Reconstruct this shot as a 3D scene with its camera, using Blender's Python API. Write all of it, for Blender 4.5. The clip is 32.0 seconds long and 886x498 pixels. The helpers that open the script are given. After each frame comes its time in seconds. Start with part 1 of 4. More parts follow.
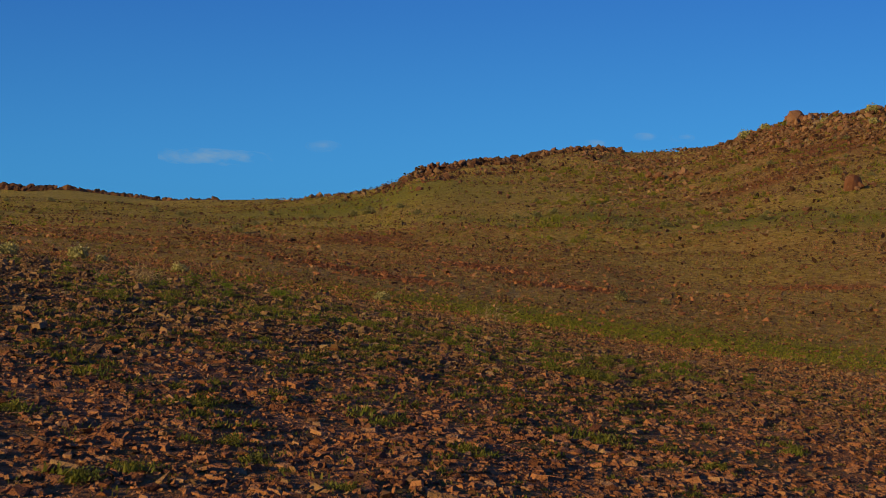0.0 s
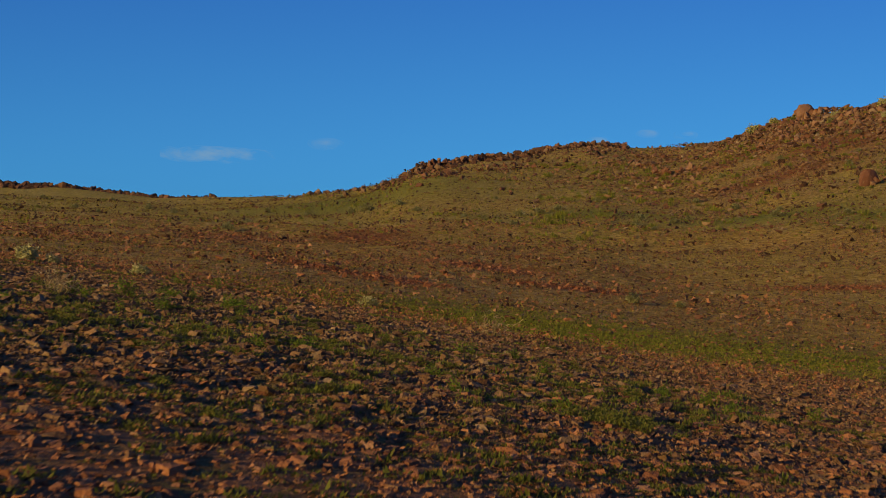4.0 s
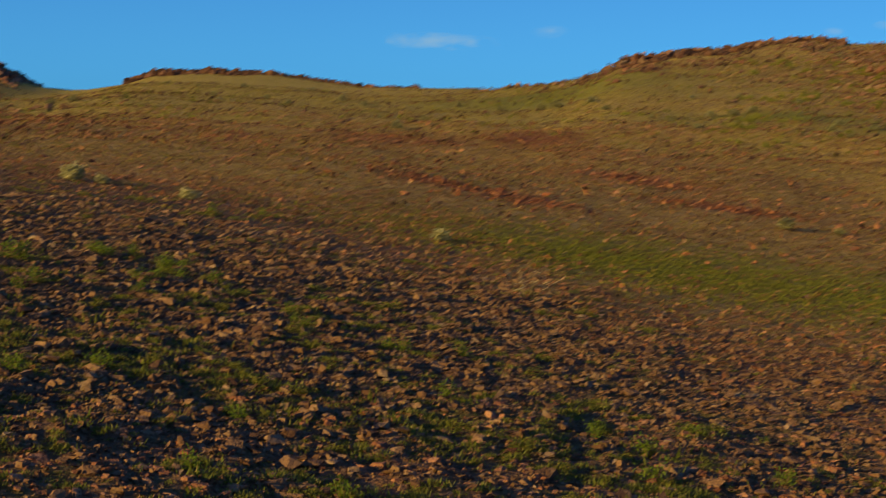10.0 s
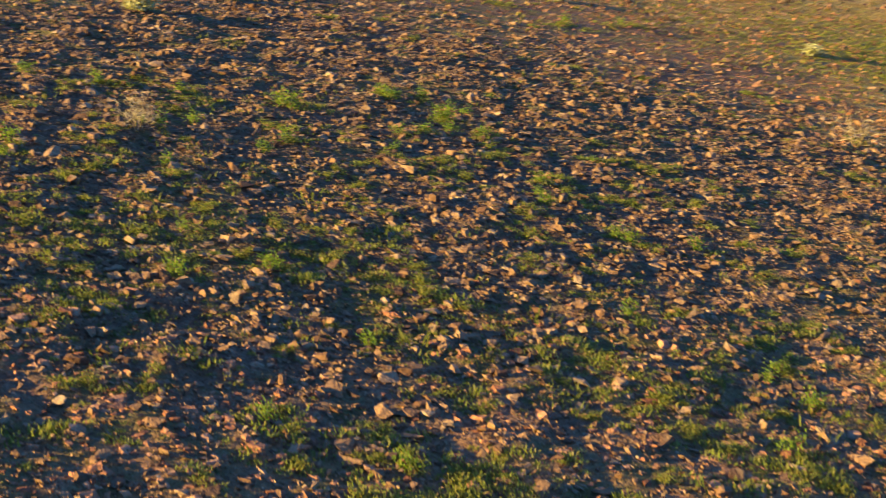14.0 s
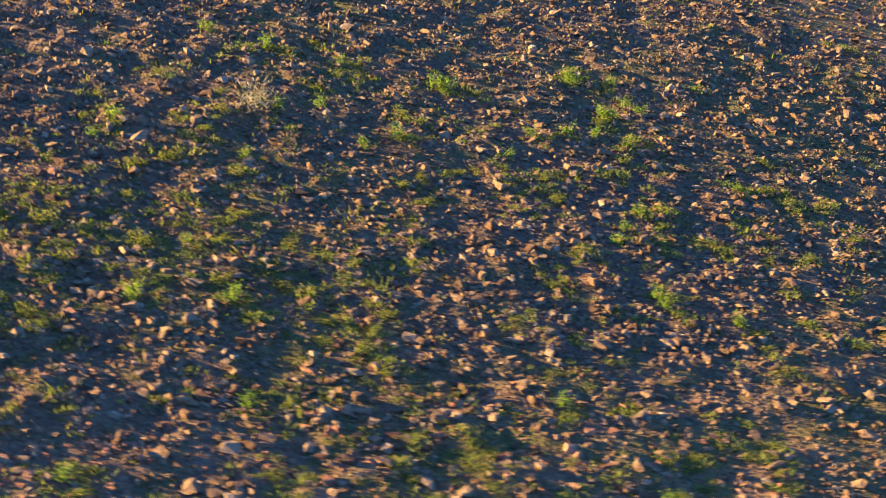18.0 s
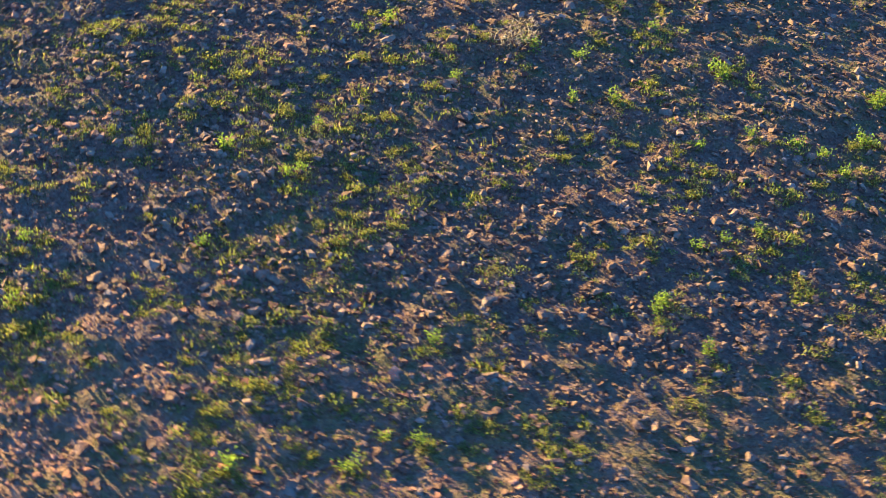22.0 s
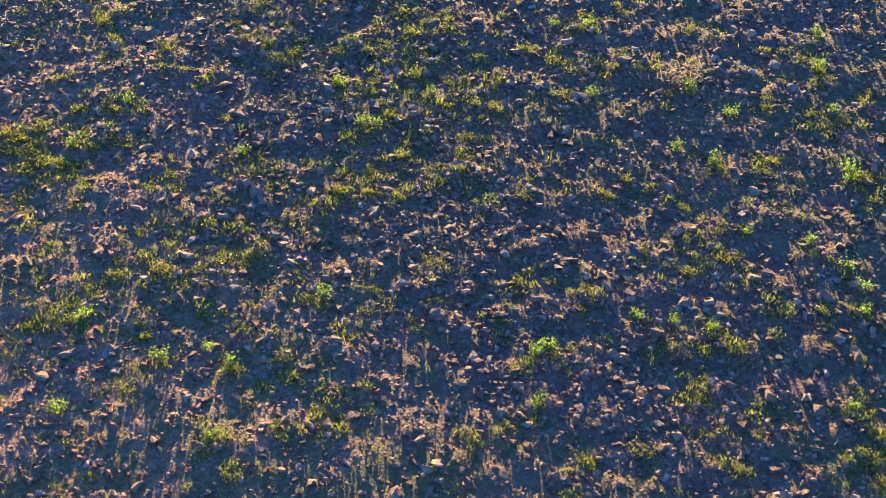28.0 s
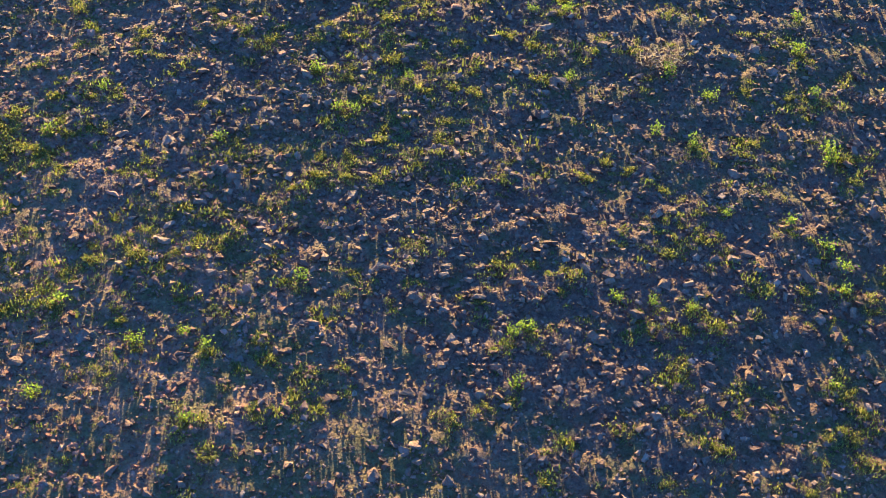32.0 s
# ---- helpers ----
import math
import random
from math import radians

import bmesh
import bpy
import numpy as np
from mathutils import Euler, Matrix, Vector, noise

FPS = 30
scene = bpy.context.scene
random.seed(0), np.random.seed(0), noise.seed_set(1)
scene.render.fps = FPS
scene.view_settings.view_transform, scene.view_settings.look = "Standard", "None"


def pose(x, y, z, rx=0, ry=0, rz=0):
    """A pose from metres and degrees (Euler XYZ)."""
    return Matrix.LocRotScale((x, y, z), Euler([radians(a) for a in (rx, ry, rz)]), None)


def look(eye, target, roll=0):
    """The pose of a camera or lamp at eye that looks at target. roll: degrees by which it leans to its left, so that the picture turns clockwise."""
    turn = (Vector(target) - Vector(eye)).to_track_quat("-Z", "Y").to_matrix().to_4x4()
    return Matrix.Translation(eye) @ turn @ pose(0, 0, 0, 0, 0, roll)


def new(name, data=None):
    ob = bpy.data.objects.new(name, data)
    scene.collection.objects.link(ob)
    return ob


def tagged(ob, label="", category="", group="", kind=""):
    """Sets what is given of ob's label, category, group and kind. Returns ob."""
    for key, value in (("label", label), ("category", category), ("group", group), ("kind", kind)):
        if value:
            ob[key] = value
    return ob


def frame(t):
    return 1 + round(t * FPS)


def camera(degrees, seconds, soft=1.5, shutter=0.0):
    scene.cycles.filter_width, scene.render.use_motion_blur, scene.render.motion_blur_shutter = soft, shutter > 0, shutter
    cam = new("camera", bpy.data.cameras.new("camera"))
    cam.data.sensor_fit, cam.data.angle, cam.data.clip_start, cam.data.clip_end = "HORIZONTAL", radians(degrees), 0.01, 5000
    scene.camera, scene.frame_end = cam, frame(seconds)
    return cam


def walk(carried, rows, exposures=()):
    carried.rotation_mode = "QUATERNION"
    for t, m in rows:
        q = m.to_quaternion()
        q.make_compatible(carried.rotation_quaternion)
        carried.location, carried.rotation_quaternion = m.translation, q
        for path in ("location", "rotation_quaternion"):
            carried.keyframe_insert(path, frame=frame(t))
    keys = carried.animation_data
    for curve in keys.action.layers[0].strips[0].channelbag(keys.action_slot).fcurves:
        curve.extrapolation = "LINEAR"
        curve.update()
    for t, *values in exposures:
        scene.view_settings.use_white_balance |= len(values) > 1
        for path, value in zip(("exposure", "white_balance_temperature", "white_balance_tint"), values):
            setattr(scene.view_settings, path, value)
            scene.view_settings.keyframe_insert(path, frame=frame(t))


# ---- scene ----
cam = camera(31.67, 32.0, soft=0.95, shutter=0.9)
walk(cam, [
    (0.0, pose(0.063, -0.246, 1.822, 89.180, -0.005, 0.016)),
    (0.5, pose(0.041, 0.360, 1.808, 89.220, -0.107, 0.013)),
    (1.0, pose(0.054, 1.076, 1.767, 89.246, -0.088, 0.024)),
    (1.5, pose(0.084, 1.851, 1.718, 89.243, -0.027, 0.050)),
    (2.0, pose(0.085, 2.566, 1.698, 89.176, -0.113, 0.073)),
    (2.5, pose(0.151, 3.381, 1.646, 89.170, 0.001, 0.088)),
    (4.5, pose(0.478, 7.171, 1.850, 89.064, 0.088, 0.124)),
    (5.0, pose(0.624, 8.020, 1.904, 89.047, 0.021, 0.164)),
    (5.5, pose(0.817, 8.794, 1.938, 89.030, -0.057, 0.214)),
    (6.0, pose(1.068, 9.395, 1.946, 89.030, -0.205, 0.573)),
    (6.5, pose(1.368, 9.956, 1.920, 89.052, -0.301, 1.067)),
    (7.0, pose(1.706, 10.401, 1.917, 89.084, -0.470, 1.943)),
    (7.5, pose(2.127, 10.844, 2.045, 89.106, -0.671, 2.658)),
    (8.0, pose(2.593, 11.252, 2.252, 89.126, -0.743, 3.185)),
    (8.5, pose(3.085, 11.574, 2.427, 88.613, -0.909, 3.835)),
    (9.0, pose(3.603, 11.864, 2.588, 87.568, -1.040, 4.536)),
    (9.5, pose(4.130, 12.156, 2.753, 86.250, -1.156, 5.726)),
    (10.0, pose(4.634, 12.354, 2.917, 84.950, -1.013, 8.349)),
    (10.5, pose(5.089, 12.571, 3.083, 83.649, -1.010, 11.130)),
    (11.0, pose(5.498, 12.756, 3.268, 82.292, -1.202, 13.690)),
    (11.5, pose(5.879, 12.931, 3.443, 80.986, -1.371, 15.994)),
    (12.0, pose(6.248, 13.138, 3.599, 79.786, -1.512, 18.316)),
    (12.5, pose(6.623, 13.357, 3.794, 78.560, -1.679, 20.068)),
    (13.0, pose(7.013, 13.617, 4.103, 77.304, -1.841, 21.206)),
    (13.5, pose(7.394, 13.875, 4.472, 76.122, -1.709, 23.427)),
    (14.0, pose(7.678, 14.165, 4.980, 74.951, -1.753, 26.008)),
    (14.5, pose(7.921, 14.471, 5.479, 73.933, -1.727, 28.578)),
    (15.0, pose(8.149, 14.789, 5.924, 73.098, -2.205, 31.691)),
    (15.5, pose(8.590, 15.248, 6.484, 71.929, -1.956, 35.262)),
    (17.5, pose(11.735, 17.856, 7.976, 68.056, -3.392, 45.486)),
    (18.0, pose(12.981, 18.956, 8.328, 67.019, -3.626, 48.436)),
    (18.5, pose(14.242, 20.171, 8.611, 66.251, -3.799, 52.711)),
    (19.0, pose(15.477, 21.508, 8.906, 65.528, -3.780, 59.203)),
    (19.5, pose(16.563, 22.868, 9.200, 64.881, -3.830, 65.386)),
    (20.0, pose(17.486, 24.292, 9.509, 64.204, -3.934, 71.265)),
    (20.5, pose(18.258, 25.712, 9.788, 63.533, -4.006, 75.717)),
    (21.0, pose(18.963, 27.335, 10.033, 62.829, -3.998, 80.506)),
    (21.5, pose(19.483, 29.107, 10.235, 62.221, -3.933, 85.875)),
    (22.0, pose(19.864, 31.001, 10.487, 61.529, -4.019, 90.731)),
    (22.5, pose(20.101, 32.926, 10.808, 60.692, -4.359, 95.405)),
    (23.0, pose(20.130, 34.758, 11.166, 59.847, -4.703, 100.142)),
    (23.5, pose(19.999, 36.387, 11.505, 59.301, -5.057, 106.998)),
    (24.0, pose(19.748, 37.738, 11.617, 58.842, -5.324, 114.807)),
    (24.5, pose(19.448, 38.796, 11.824, 58.216, -5.609, 119.529)),
    (26.5, pose(17.959, 41.714, 12.994, 55.786, -6.428, 127.559)),
    (27.0, pose(17.511, 42.468, 13.297, 55.779, -6.412, 127.571)),
    (27.5, pose(17.093, 43.097, 13.362, 55.844, -6.369, 127.583)),
    (28.0, pose(16.947, 43.393, 13.330, 55.877, -6.195, 127.657)),
    (28.5, pose(16.953, 43.519, 13.159, 55.961, -6.056, 127.554)),
    (29.0, pose(17.005, 43.590, 12.874, 56.086, -5.993, 127.465)),
    (29.5, pose(17.024, 43.597, 12.690, 56.091, -6.020, 127.403)),
    (30.0, pose(16.970, 43.608, 12.614, 56.163, -6.015, 127.357)),
    (30.5, pose(16.909, 43.602, 12.666, 56.141, -6.048, 127.330)),
    (31.0, pose(16.887, 43.623, 12.748, 56.230, -6.030, 127.251)),
    (31.5, pose(16.867, 43.630, 12.882, 56.150, -6.047, 127.201)),
    (32.0, pose(16.872, 43.618, 12.946, 56.222, -6.108, 127.146)),
], exposures=[(0.0, -0.16, 9400, 15), (8.5, -0.16, 9500, 15), (10.0, 0.3, 10600, 12), (11.0, 0.97, 10900, 9), (12.5, 1.74, 10350, 4), (15.0, 2.27, 9600, 7), (18.0, 2.6, 8500, 8), (21.0, 2.8, 7600, 10), (24.0, 2.82, 7000, 12), (29.0, 2.94, 6800, 15), (30.5, 3.0, 6800, 15), (32.0, 2.72, 6900, 15)])

# ---- world, sun ----
SUN_TO = Vector((-0.74, -0.672, math.tan(radians(14.1)))).normalized()
world = bpy.data.worlds.new("evening_sky")
scene.world = world
world.use_nodes = True
wn, wl = world.node_tree.nodes, world.node_tree.links
wn.clear()
sky = wn.new("ShaderNodeTexSky")
sky.sky_type, sky.sun_disc = "NISHITA", False
sky.sun_elevation = radians(14.1)
sky.sun_rotation = math.atan2(SUN_TO.x, SUN_TO.y)
sky.air_density, sky.dust_density, sky.ozone_density = 1.0, 0.2, 3.0
grey = wn.new("ShaderNodeRGBToBW")
even = wn.new("ShaderNodeMath")
even.operation = "POWER"
even.inputs[1].default_value = 0.6
blue = wn.new("ShaderNodeMix")
blue.data_type, blue.blend_type = "RGBA", "MULTIPLY"
blue.inputs[0].default_value = 1.0
upward = wn.new("ShaderNodeSeparateXYZ")
wl.new(wn.new("ShaderNodeTexCoord").outputs["Generated"], upward.inputs[0])
# hue of the sky from the horizon up, a quarter of its value
hue = wn.new("ShaderNodeValToRGB")
hue.color_ramp.elements.new(0.14)
for stop, (at, tone) in zip(hue.color_ramp.elements, ((0.0, (0.006, 0.292, 0.77, 1)), (0.14, (0.002, 0.205, 0.80, 1)), (0.45, (0.042, 0.178, 0.71, 1)))):
    stop.position, stop.color = at, tone
wl.new(upward.outputs[2], hue.inputs[0])
wl.new(hue.outputs[0], blue.inputs[7])
fourfold = wn.new("ShaderNodeMath")
fourfold.operation = "MULTIPLY"
fourfold.inputs[1].default_value = 4.0
wl.new(even.outputs[0], fourfold.inputs[0])
deep = wn.new("ShaderNodeMix")
deep.data_type = "RGBA"
deep.inputs[0].default_value = 0.985
bg = wn.new("ShaderNodeBackground")
bg.inputs["Strength"].default_value = 0.108
wout = wn.new("ShaderNodeOutputWorld")
wl.new(sky.outputs[0], grey.inputs[0])
wl.new(grey.outputs[0], even.inputs[0])
wl.new(fourfold.outputs[0], blue.inputs[6])
wl.new(sky.outputs[0], deep.inputs[6])
wl.new(blue.outputs[2], deep.inputs[7])
wl.new(deep.outputs[2], bg.inputs["Color"])
wl.new(bg.outputs[0], wout.inputs["Surface"])
sun_data = bpy.data.lights.new("sun", "SUN")
sun_data.energy, sun_data.angle, sun_data.color = 4.85, radians(0.53), (1.0, 0.80, 0.36)
sun = new("sun", sun_data)
sun.matrix_world = look(SUN_TO * 200, (0, 0, 0))

# ---- materials ----


def material(name):
    m = bpy.data.materials.new(name)
    m.use_nodes = True
    nt = m.node_tree
    nt.nodes.clear()
    out = nt.nodes.new("ShaderNodeOutputMaterial")
    b = nt.nodes.new("ShaderNodeBsdfPrincipled")
    nt.links.new(b.outputs[0], out.inputs[0])
    return m, nt, b


def node(nt, kind, **sets):
    n = nt.nodes.new("ShaderNode" + kind)
    for k, v in sets.items():
        n.inputs[k.replace("_", " ")].default_value = v
    return n


def noise_node(nt, where, scale, detail=4.0, rough=0.55):
    n = node(nt, "TexNoise", Scale=scale, Detail=detail, Roughness=rough)
    nt.links.new(where, n.inputs["Vector"])
    return n.outputs["Fac"]


def ramp(nt, fac, stops):
    r = nt.nodes.new("ShaderNodeValToRGB")
    while len(r.color_ramp.elements) < len(stops):
        r.color_ramp.elements.new(0.5)
    for e, (p, c) in zip(r.color_ramp.elements, stops):
        e.position, e.color = p, (*c, 1)
    nt.links.new(fac, r.inputs[0])
    return r.outputs[0]


def mix(nt, fac, a, b, blend="MIX"):
    m = nt.nodes.new("ShaderNodeMix")
    m.data_type, m.blend_type = "RGBA", blend
    for sock, v in ((m.inputs[0], fac), (m.inputs[6], a), (m.inputs[7], b)):
        if isinstance(v, (int, float)):
            sock.default_value = v
        elif isinstance(v, tuple):
            sock.default_value = (*v, 1)
        else:
            nt.links.new(v, sock)
    return m.outputs[2]


def math_node(nt, op, a, b, clamp=False):
    m = nt.nodes.new("ShaderNodeMath")
    m.operation, m.use_clamp = op, clamp
    for sock, v in zip(m.inputs, (a, b)):
        if isinstance(v, (int, float)):
            sock.default_value = v
        else:
            nt.links.new(v, sock)
    return m.outputs[0]


def bump(nt, bsdf, height, strength, distance):
    b = node(nt, "Bump", Strength=strength, Distance=distance)
    nt.links.new(height, b.inputs["Height"])
    nt.links.new(b.outputs[0], bsdf.inputs["Normal"])


def spot(nt, sep, cx, cy, rx, ry, turn=0.0):
    """1 in the middle of an ellipse on the plan, falling to 0 outside it."""
    c, q = math.cos(radians(turn)), math.sin(radians(turn))
    dx, dy = math_node(nt, "SUBTRACT", sep.outputs[0], cx), math_node(nt, "SUBTRACT", sep.outputs[1], cy)
    u = math_node(nt, "ADD", math_node(nt, "MULTIPLY", dx, c / rx), math_node(nt, "MULTIPLY", dy, q / rx))
    v = math_node(nt, "ADD", math_node(nt, "MULTIPLY", dx, -q / ry), math_node(nt, "MULTIPLY", dy, c / ry))
    r2 = math_node(nt, "ADD", math_node(nt, "MULTIPLY", u, u), math_node(nt, "MULTIPLY", v, v))
    return math_node(nt, "POWER", 2.718, math_node(nt, "MULTIPLY", r2, -1.0))


# plan of the lusher green: centre, half lengths, turn
GREENS = [(3.5, 63.5, 6.5, 6.0, 5), (13, 65, 8, 8.5, 0), (18, 184, 12, 9, 0), (33, 168, 12, 8, 0), (44, 157, 9, 6, 0), (-15, 250, 20, 30, 0)]
# plan of the red stone strips
REDS = [(-2.0, 82, 2.2, 2.5, 0), (7.6, 93.8, 4.2, 2.0, 5), (-6.0, 83, 3.4, 1.6, -30), (-15.5, 130, 5, 12, 0), (-7, 145, 5, 7, 0), (27, 110.5, 4.5, 2.2, 20), (3, 105, 4, 3, 0), (44, 215, 10, 9, 0), (58, 235, 12, 14, 0), (50, 262, 14, 8, 0)]


def ground_material():
    m, nt, b = material("stony_soil")
    pos = nt.nodes.new("ShaderNodeNewGeometry").outputs["Position"]
    sep = nt.nodes.new("ShaderNodeSeparateXYZ")
    nt.links.new(pos, sep.inputs[0])
    grain = noise_node(nt, pos, 38.0, 4, 0.65)
    fine = noise_node(nt, pos, 9.0, 5, 0.65)
    mid = noise_node(nt, pos, 1.7, 4)
    wide = noise_node(nt, pos, 0.16, 4)
    vast = noise_node(nt, pos, 0.03, 4, 0.6)
    soil = ramp(nt, fine, [(0.3, (0.11, 0.06, 0.04)), (0.55, (0.22, 0.124, 0.077)), (0.75, (0.31, 0.18, 0.112))])
    red = ramp(nt, fine, [(0.3, (0.15, 0.07, 0.043)), (0.7, (0.33, 0.16, 0.09))])
    soil = mix(nt, ramp(nt, wide, [(0.45, (0, 0, 0)), (0.65, (0.7, 0.7, 0.7))]), soil, red)
    # sunlight painted into the soil: paler to the south-east, darker to the north-west
    sunlit = math_node(nt, "SUBTRACT", math_node(nt, "MULTIPLY", sep.outputs[0], 0.12), math_node(nt, "MULTIPLY", math_node(nt, "SUBTRACT", sep.outputs[1], 32.0), 0.06))
    sunlit = math_node(nt, "ADD", math_node(nt, "ADD", sunlit, 0.08), math_node(nt, "SUBTRACT", wide, 0.5), True)
    dim_soil = mix(nt, 1.0, soil, (0.95, 0.93, 0.92), "MULTIPLY")
    soil = mix(nt, sunlit, dim_soil, mix(nt, 1.0, soil, (1.55, 1.55, 1.55), "MULTIPLY"))
    front = math_node(nt, "ADD", math_node(nt, "MULTIPLY", sep.outputs[0], 1.3), 26.0)
    front = math_node(nt, "DIVIDE", math_node(nt, "SUBTRACT", front, sep.outputs[1]), 8.0)
    front = math_node(nt, "ADD", front, math_node(nt, "SUBTRACT", wide, 0.5), True)
    soil = mix(nt, math_node(nt, "MULTIPLY", front, 0.85), soil, ramp(nt, fine, [(0.3, (0.29, 0.12, 0.06)), (0.7, (0.54, 0.235, 0.12))]))
    grass = ramp(nt, fine, [(0.3, (0.075, 0.078, 0.02)), (0.7, (0.165, 0.16, 0.05))])
    film = ramp(nt, math_node(nt, "ADD", math_node(nt, "MULTIPLY", mid, 0.6), math_node(nt, "MULTIPLY", wide, 0.5)), [(0.49, (0, 0, 0)), (0.64, (0.75, 0.75, 0.75))])
    near = mix(nt, film, soil, grass)
    # the open steppe behind the stony slope: olive, tawny and reddish by turns
    olive = ramp(nt, fine, [(0.3, (0.25, 0.205, 0.038)), (0.5, (0.44, 0.345, 0.066)), (0.72, (0.61, 0.47, 0.12))])
    tawny = ramp(nt, fine, [(0.3, (0.29, 0.155, 0.043)), (0.5, (0.49, 0.295, 0.074)), (0.72, (0.64, 0.42, 0.125))])
    lower = math_node(nt, "ADD", math_node(nt, "DIVIDE", math_node(nt, "SUBTRACT", 175.0, sep.outputs[1]), 150.0), 0.3)
    lower = math_node(nt, "ADD", lower, math_node(nt, "MULTIPLY", math_node(nt, "SUBTRACT", vast, 0.5), 3.0), True)
    steppe = mix(nt, lower, olive, tawny)
    # bare red-brown earth between the grass of the eastern hill
    bare = math_node(nt, "DIVIDE", math_node(nt, "ADD", sep.outputs[0], math_node(nt, "MULTIPLY", math_node(nt, "SUBTRACT", sep.outputs[1], 190.0), 0.3)), 40.0, True)
    bare = math_node(nt, "MULTIPLY", bare, ramp(nt, noise_node(nt, pos, 0.11, 5, 0.65), [(0.4, (0.12, 0.12, 0.12)), (0.58, (0.62, 0.62, 0.62))]))
    steppe = mix(nt, bare, steppe, ramp(nt, fine, [(0.3, (0.19, 0.105, 0.045)), (0.7, (0.46, 0.285, 0.125))]))
    steppe = mix(nt, 0.75, steppe, ramp(nt, noise_node(nt, pos, 0.75, 6, 0.7), [(0.36, (0.58, 0.51, 0.43)), (0.5, (0.88, 0.88, 0.88)), (0.62, (1, 1, 1))]), "MULTIPLY")
    flecks = node(nt, "TexVoronoi", Scale=2.6)
    nt.links.new(pos, flecks.inputs["Vector"])
    tone = nt.nodes.new("ShaderNodeRGBToBW")
    nt.links.new(flecks.outputs["Color"], tone.inputs[0])
    steppe = mix(nt, ramp(nt, tone.outputs[0], [(0.30, (0.4, 0.4, 0.4)), (0.36, (0, 0, 0))]), steppe, (0.10, 0.055, 0.03))
    steppe = mix(nt, ramp(nt, tone.outputs[0], [(0.64, (0, 0, 0)), (0.72, (0.4, 0.4, 0.4))]), steppe, (0.62, 0.45, 0.19))
    edge = math_node(nt, "MULTIPLY", math_node(nt, "TANH", math_node(nt, "DIVIDE", math_node(nt, "ADD", sep.outputs[0], 0.3), 3.5), 0.0), 8.0)
    past = math_node(nt, "ADD", math_node(nt, "SUBTRACT", sep.outputs[1], 53.0), edge)
    past = math_node(nt, "ADD", past, math_node(nt, "MULTIPLY", math_node(nt, "SUBTRACT", mid, 0.5), 14.0))
    past = math_node(nt, "ADD", math_node(nt, "DIVIDE", past, 12.0), 0.5, True)
    col = mix(nt, past, near, steppe)
    lush = 0.0
    for g in GREENS:
        lush = math_node(nt, "MAXIMUM", lush, spot(nt, sep, *g))
    lush = math_node(nt, "MULTIPLY", lush, math_node(nt, "ADD", mid, 0.5), True)
    col = mix(nt, lush, col, ramp(nt, fine, [(0.3, (0.125, 0.145, 0.022)), (0.7, (0.26, 0.265, 0.05))]))
    ruddy = 0.0
    for g in REDS:
        ruddy = math_node(nt, "MAXIMUM", ruddy, spot(nt, sep, *g))
    ruddy = math_node(nt, "MULTIPLY", ruddy, math_node(nt, "MULTIPLY", mid, 1.9), True)
    col = mix(nt, ruddy, col, ramp(nt, fine, [(0.3, (0.14, 0.045, 0.024)), (0.7, (0.31, 0.11, 0.055))]))
    col = mix(nt, 0.5, col, ramp(nt, grain, [(0.3, (0.45, 0.43, 0.4)), (0.7, (1, 1, 1))]), "MULTIPLY")
    nt.links.new(col, b.inputs["Base Color"])
    b.inputs["Roughness"].default_value = 0.95
    b.inputs["Specular IOR Level"].default_value = 0.15
    pebbles = node(nt, "TexVoronoi", Scale=15.0)
    nt.links.new(pos, pebbles.inputs["Vector"])
    relief = math_node(nt, "ADD", fine, math_node(nt, "MULTIPLY", grain, 0.5))
    relief = math_node(nt, "SUBTRACT", relief, math_node(nt, "MULTIPLY", pebbles.outputs["Distance"], 0.5))
    bump(nt, b, relief, 1.0, 0.11)
    return m


def stone_material(name, stops, rough=0.85, island=True):
    m, nt, b = material(name)
    geo = nt.nodes.new("ShaderNodeNewGeometry")
    if island:
        rnd = geo.outputs["Random Per Island"]
    else:
        rnd = nt.nodes.new("ShaderNodeObjectInfo").outputs["Random"]
    base = ramp(nt, rnd, stops)
    n = noise_node(nt, geo.outputs["Position"], 14.0, 5)
    spots = noise_node(nt, geo.outputs["Position"], 2.5, 3)
    col = mix(nt, 0.55, base, ramp(nt, n, [(0.3, (0.35, 0.33, 0.31)), (0.7, (0.85, 0.82, 0.78))]), "MULTIPLY")
    col = mix(nt, ramp(nt, spots, [(0.55, (0, 0, 0)), (0.75, (0.35, 0.35, 0.35))]), col, (0.30, 0.27, 0.20))
    nt.links.new(col, b.inputs["Base Color"])
    b.inputs["Roughness"].default_value = rough
    b.inputs["Specular IOR Level"].default_value = 0.1
    bump(nt, b, math_node(nt, "ADD", n, math_node(nt, "MULTIPLY", noise_node(nt, geo.outputs["Position"], 45.0, 3), 0.4)), 0.9, 0.05)
    return m


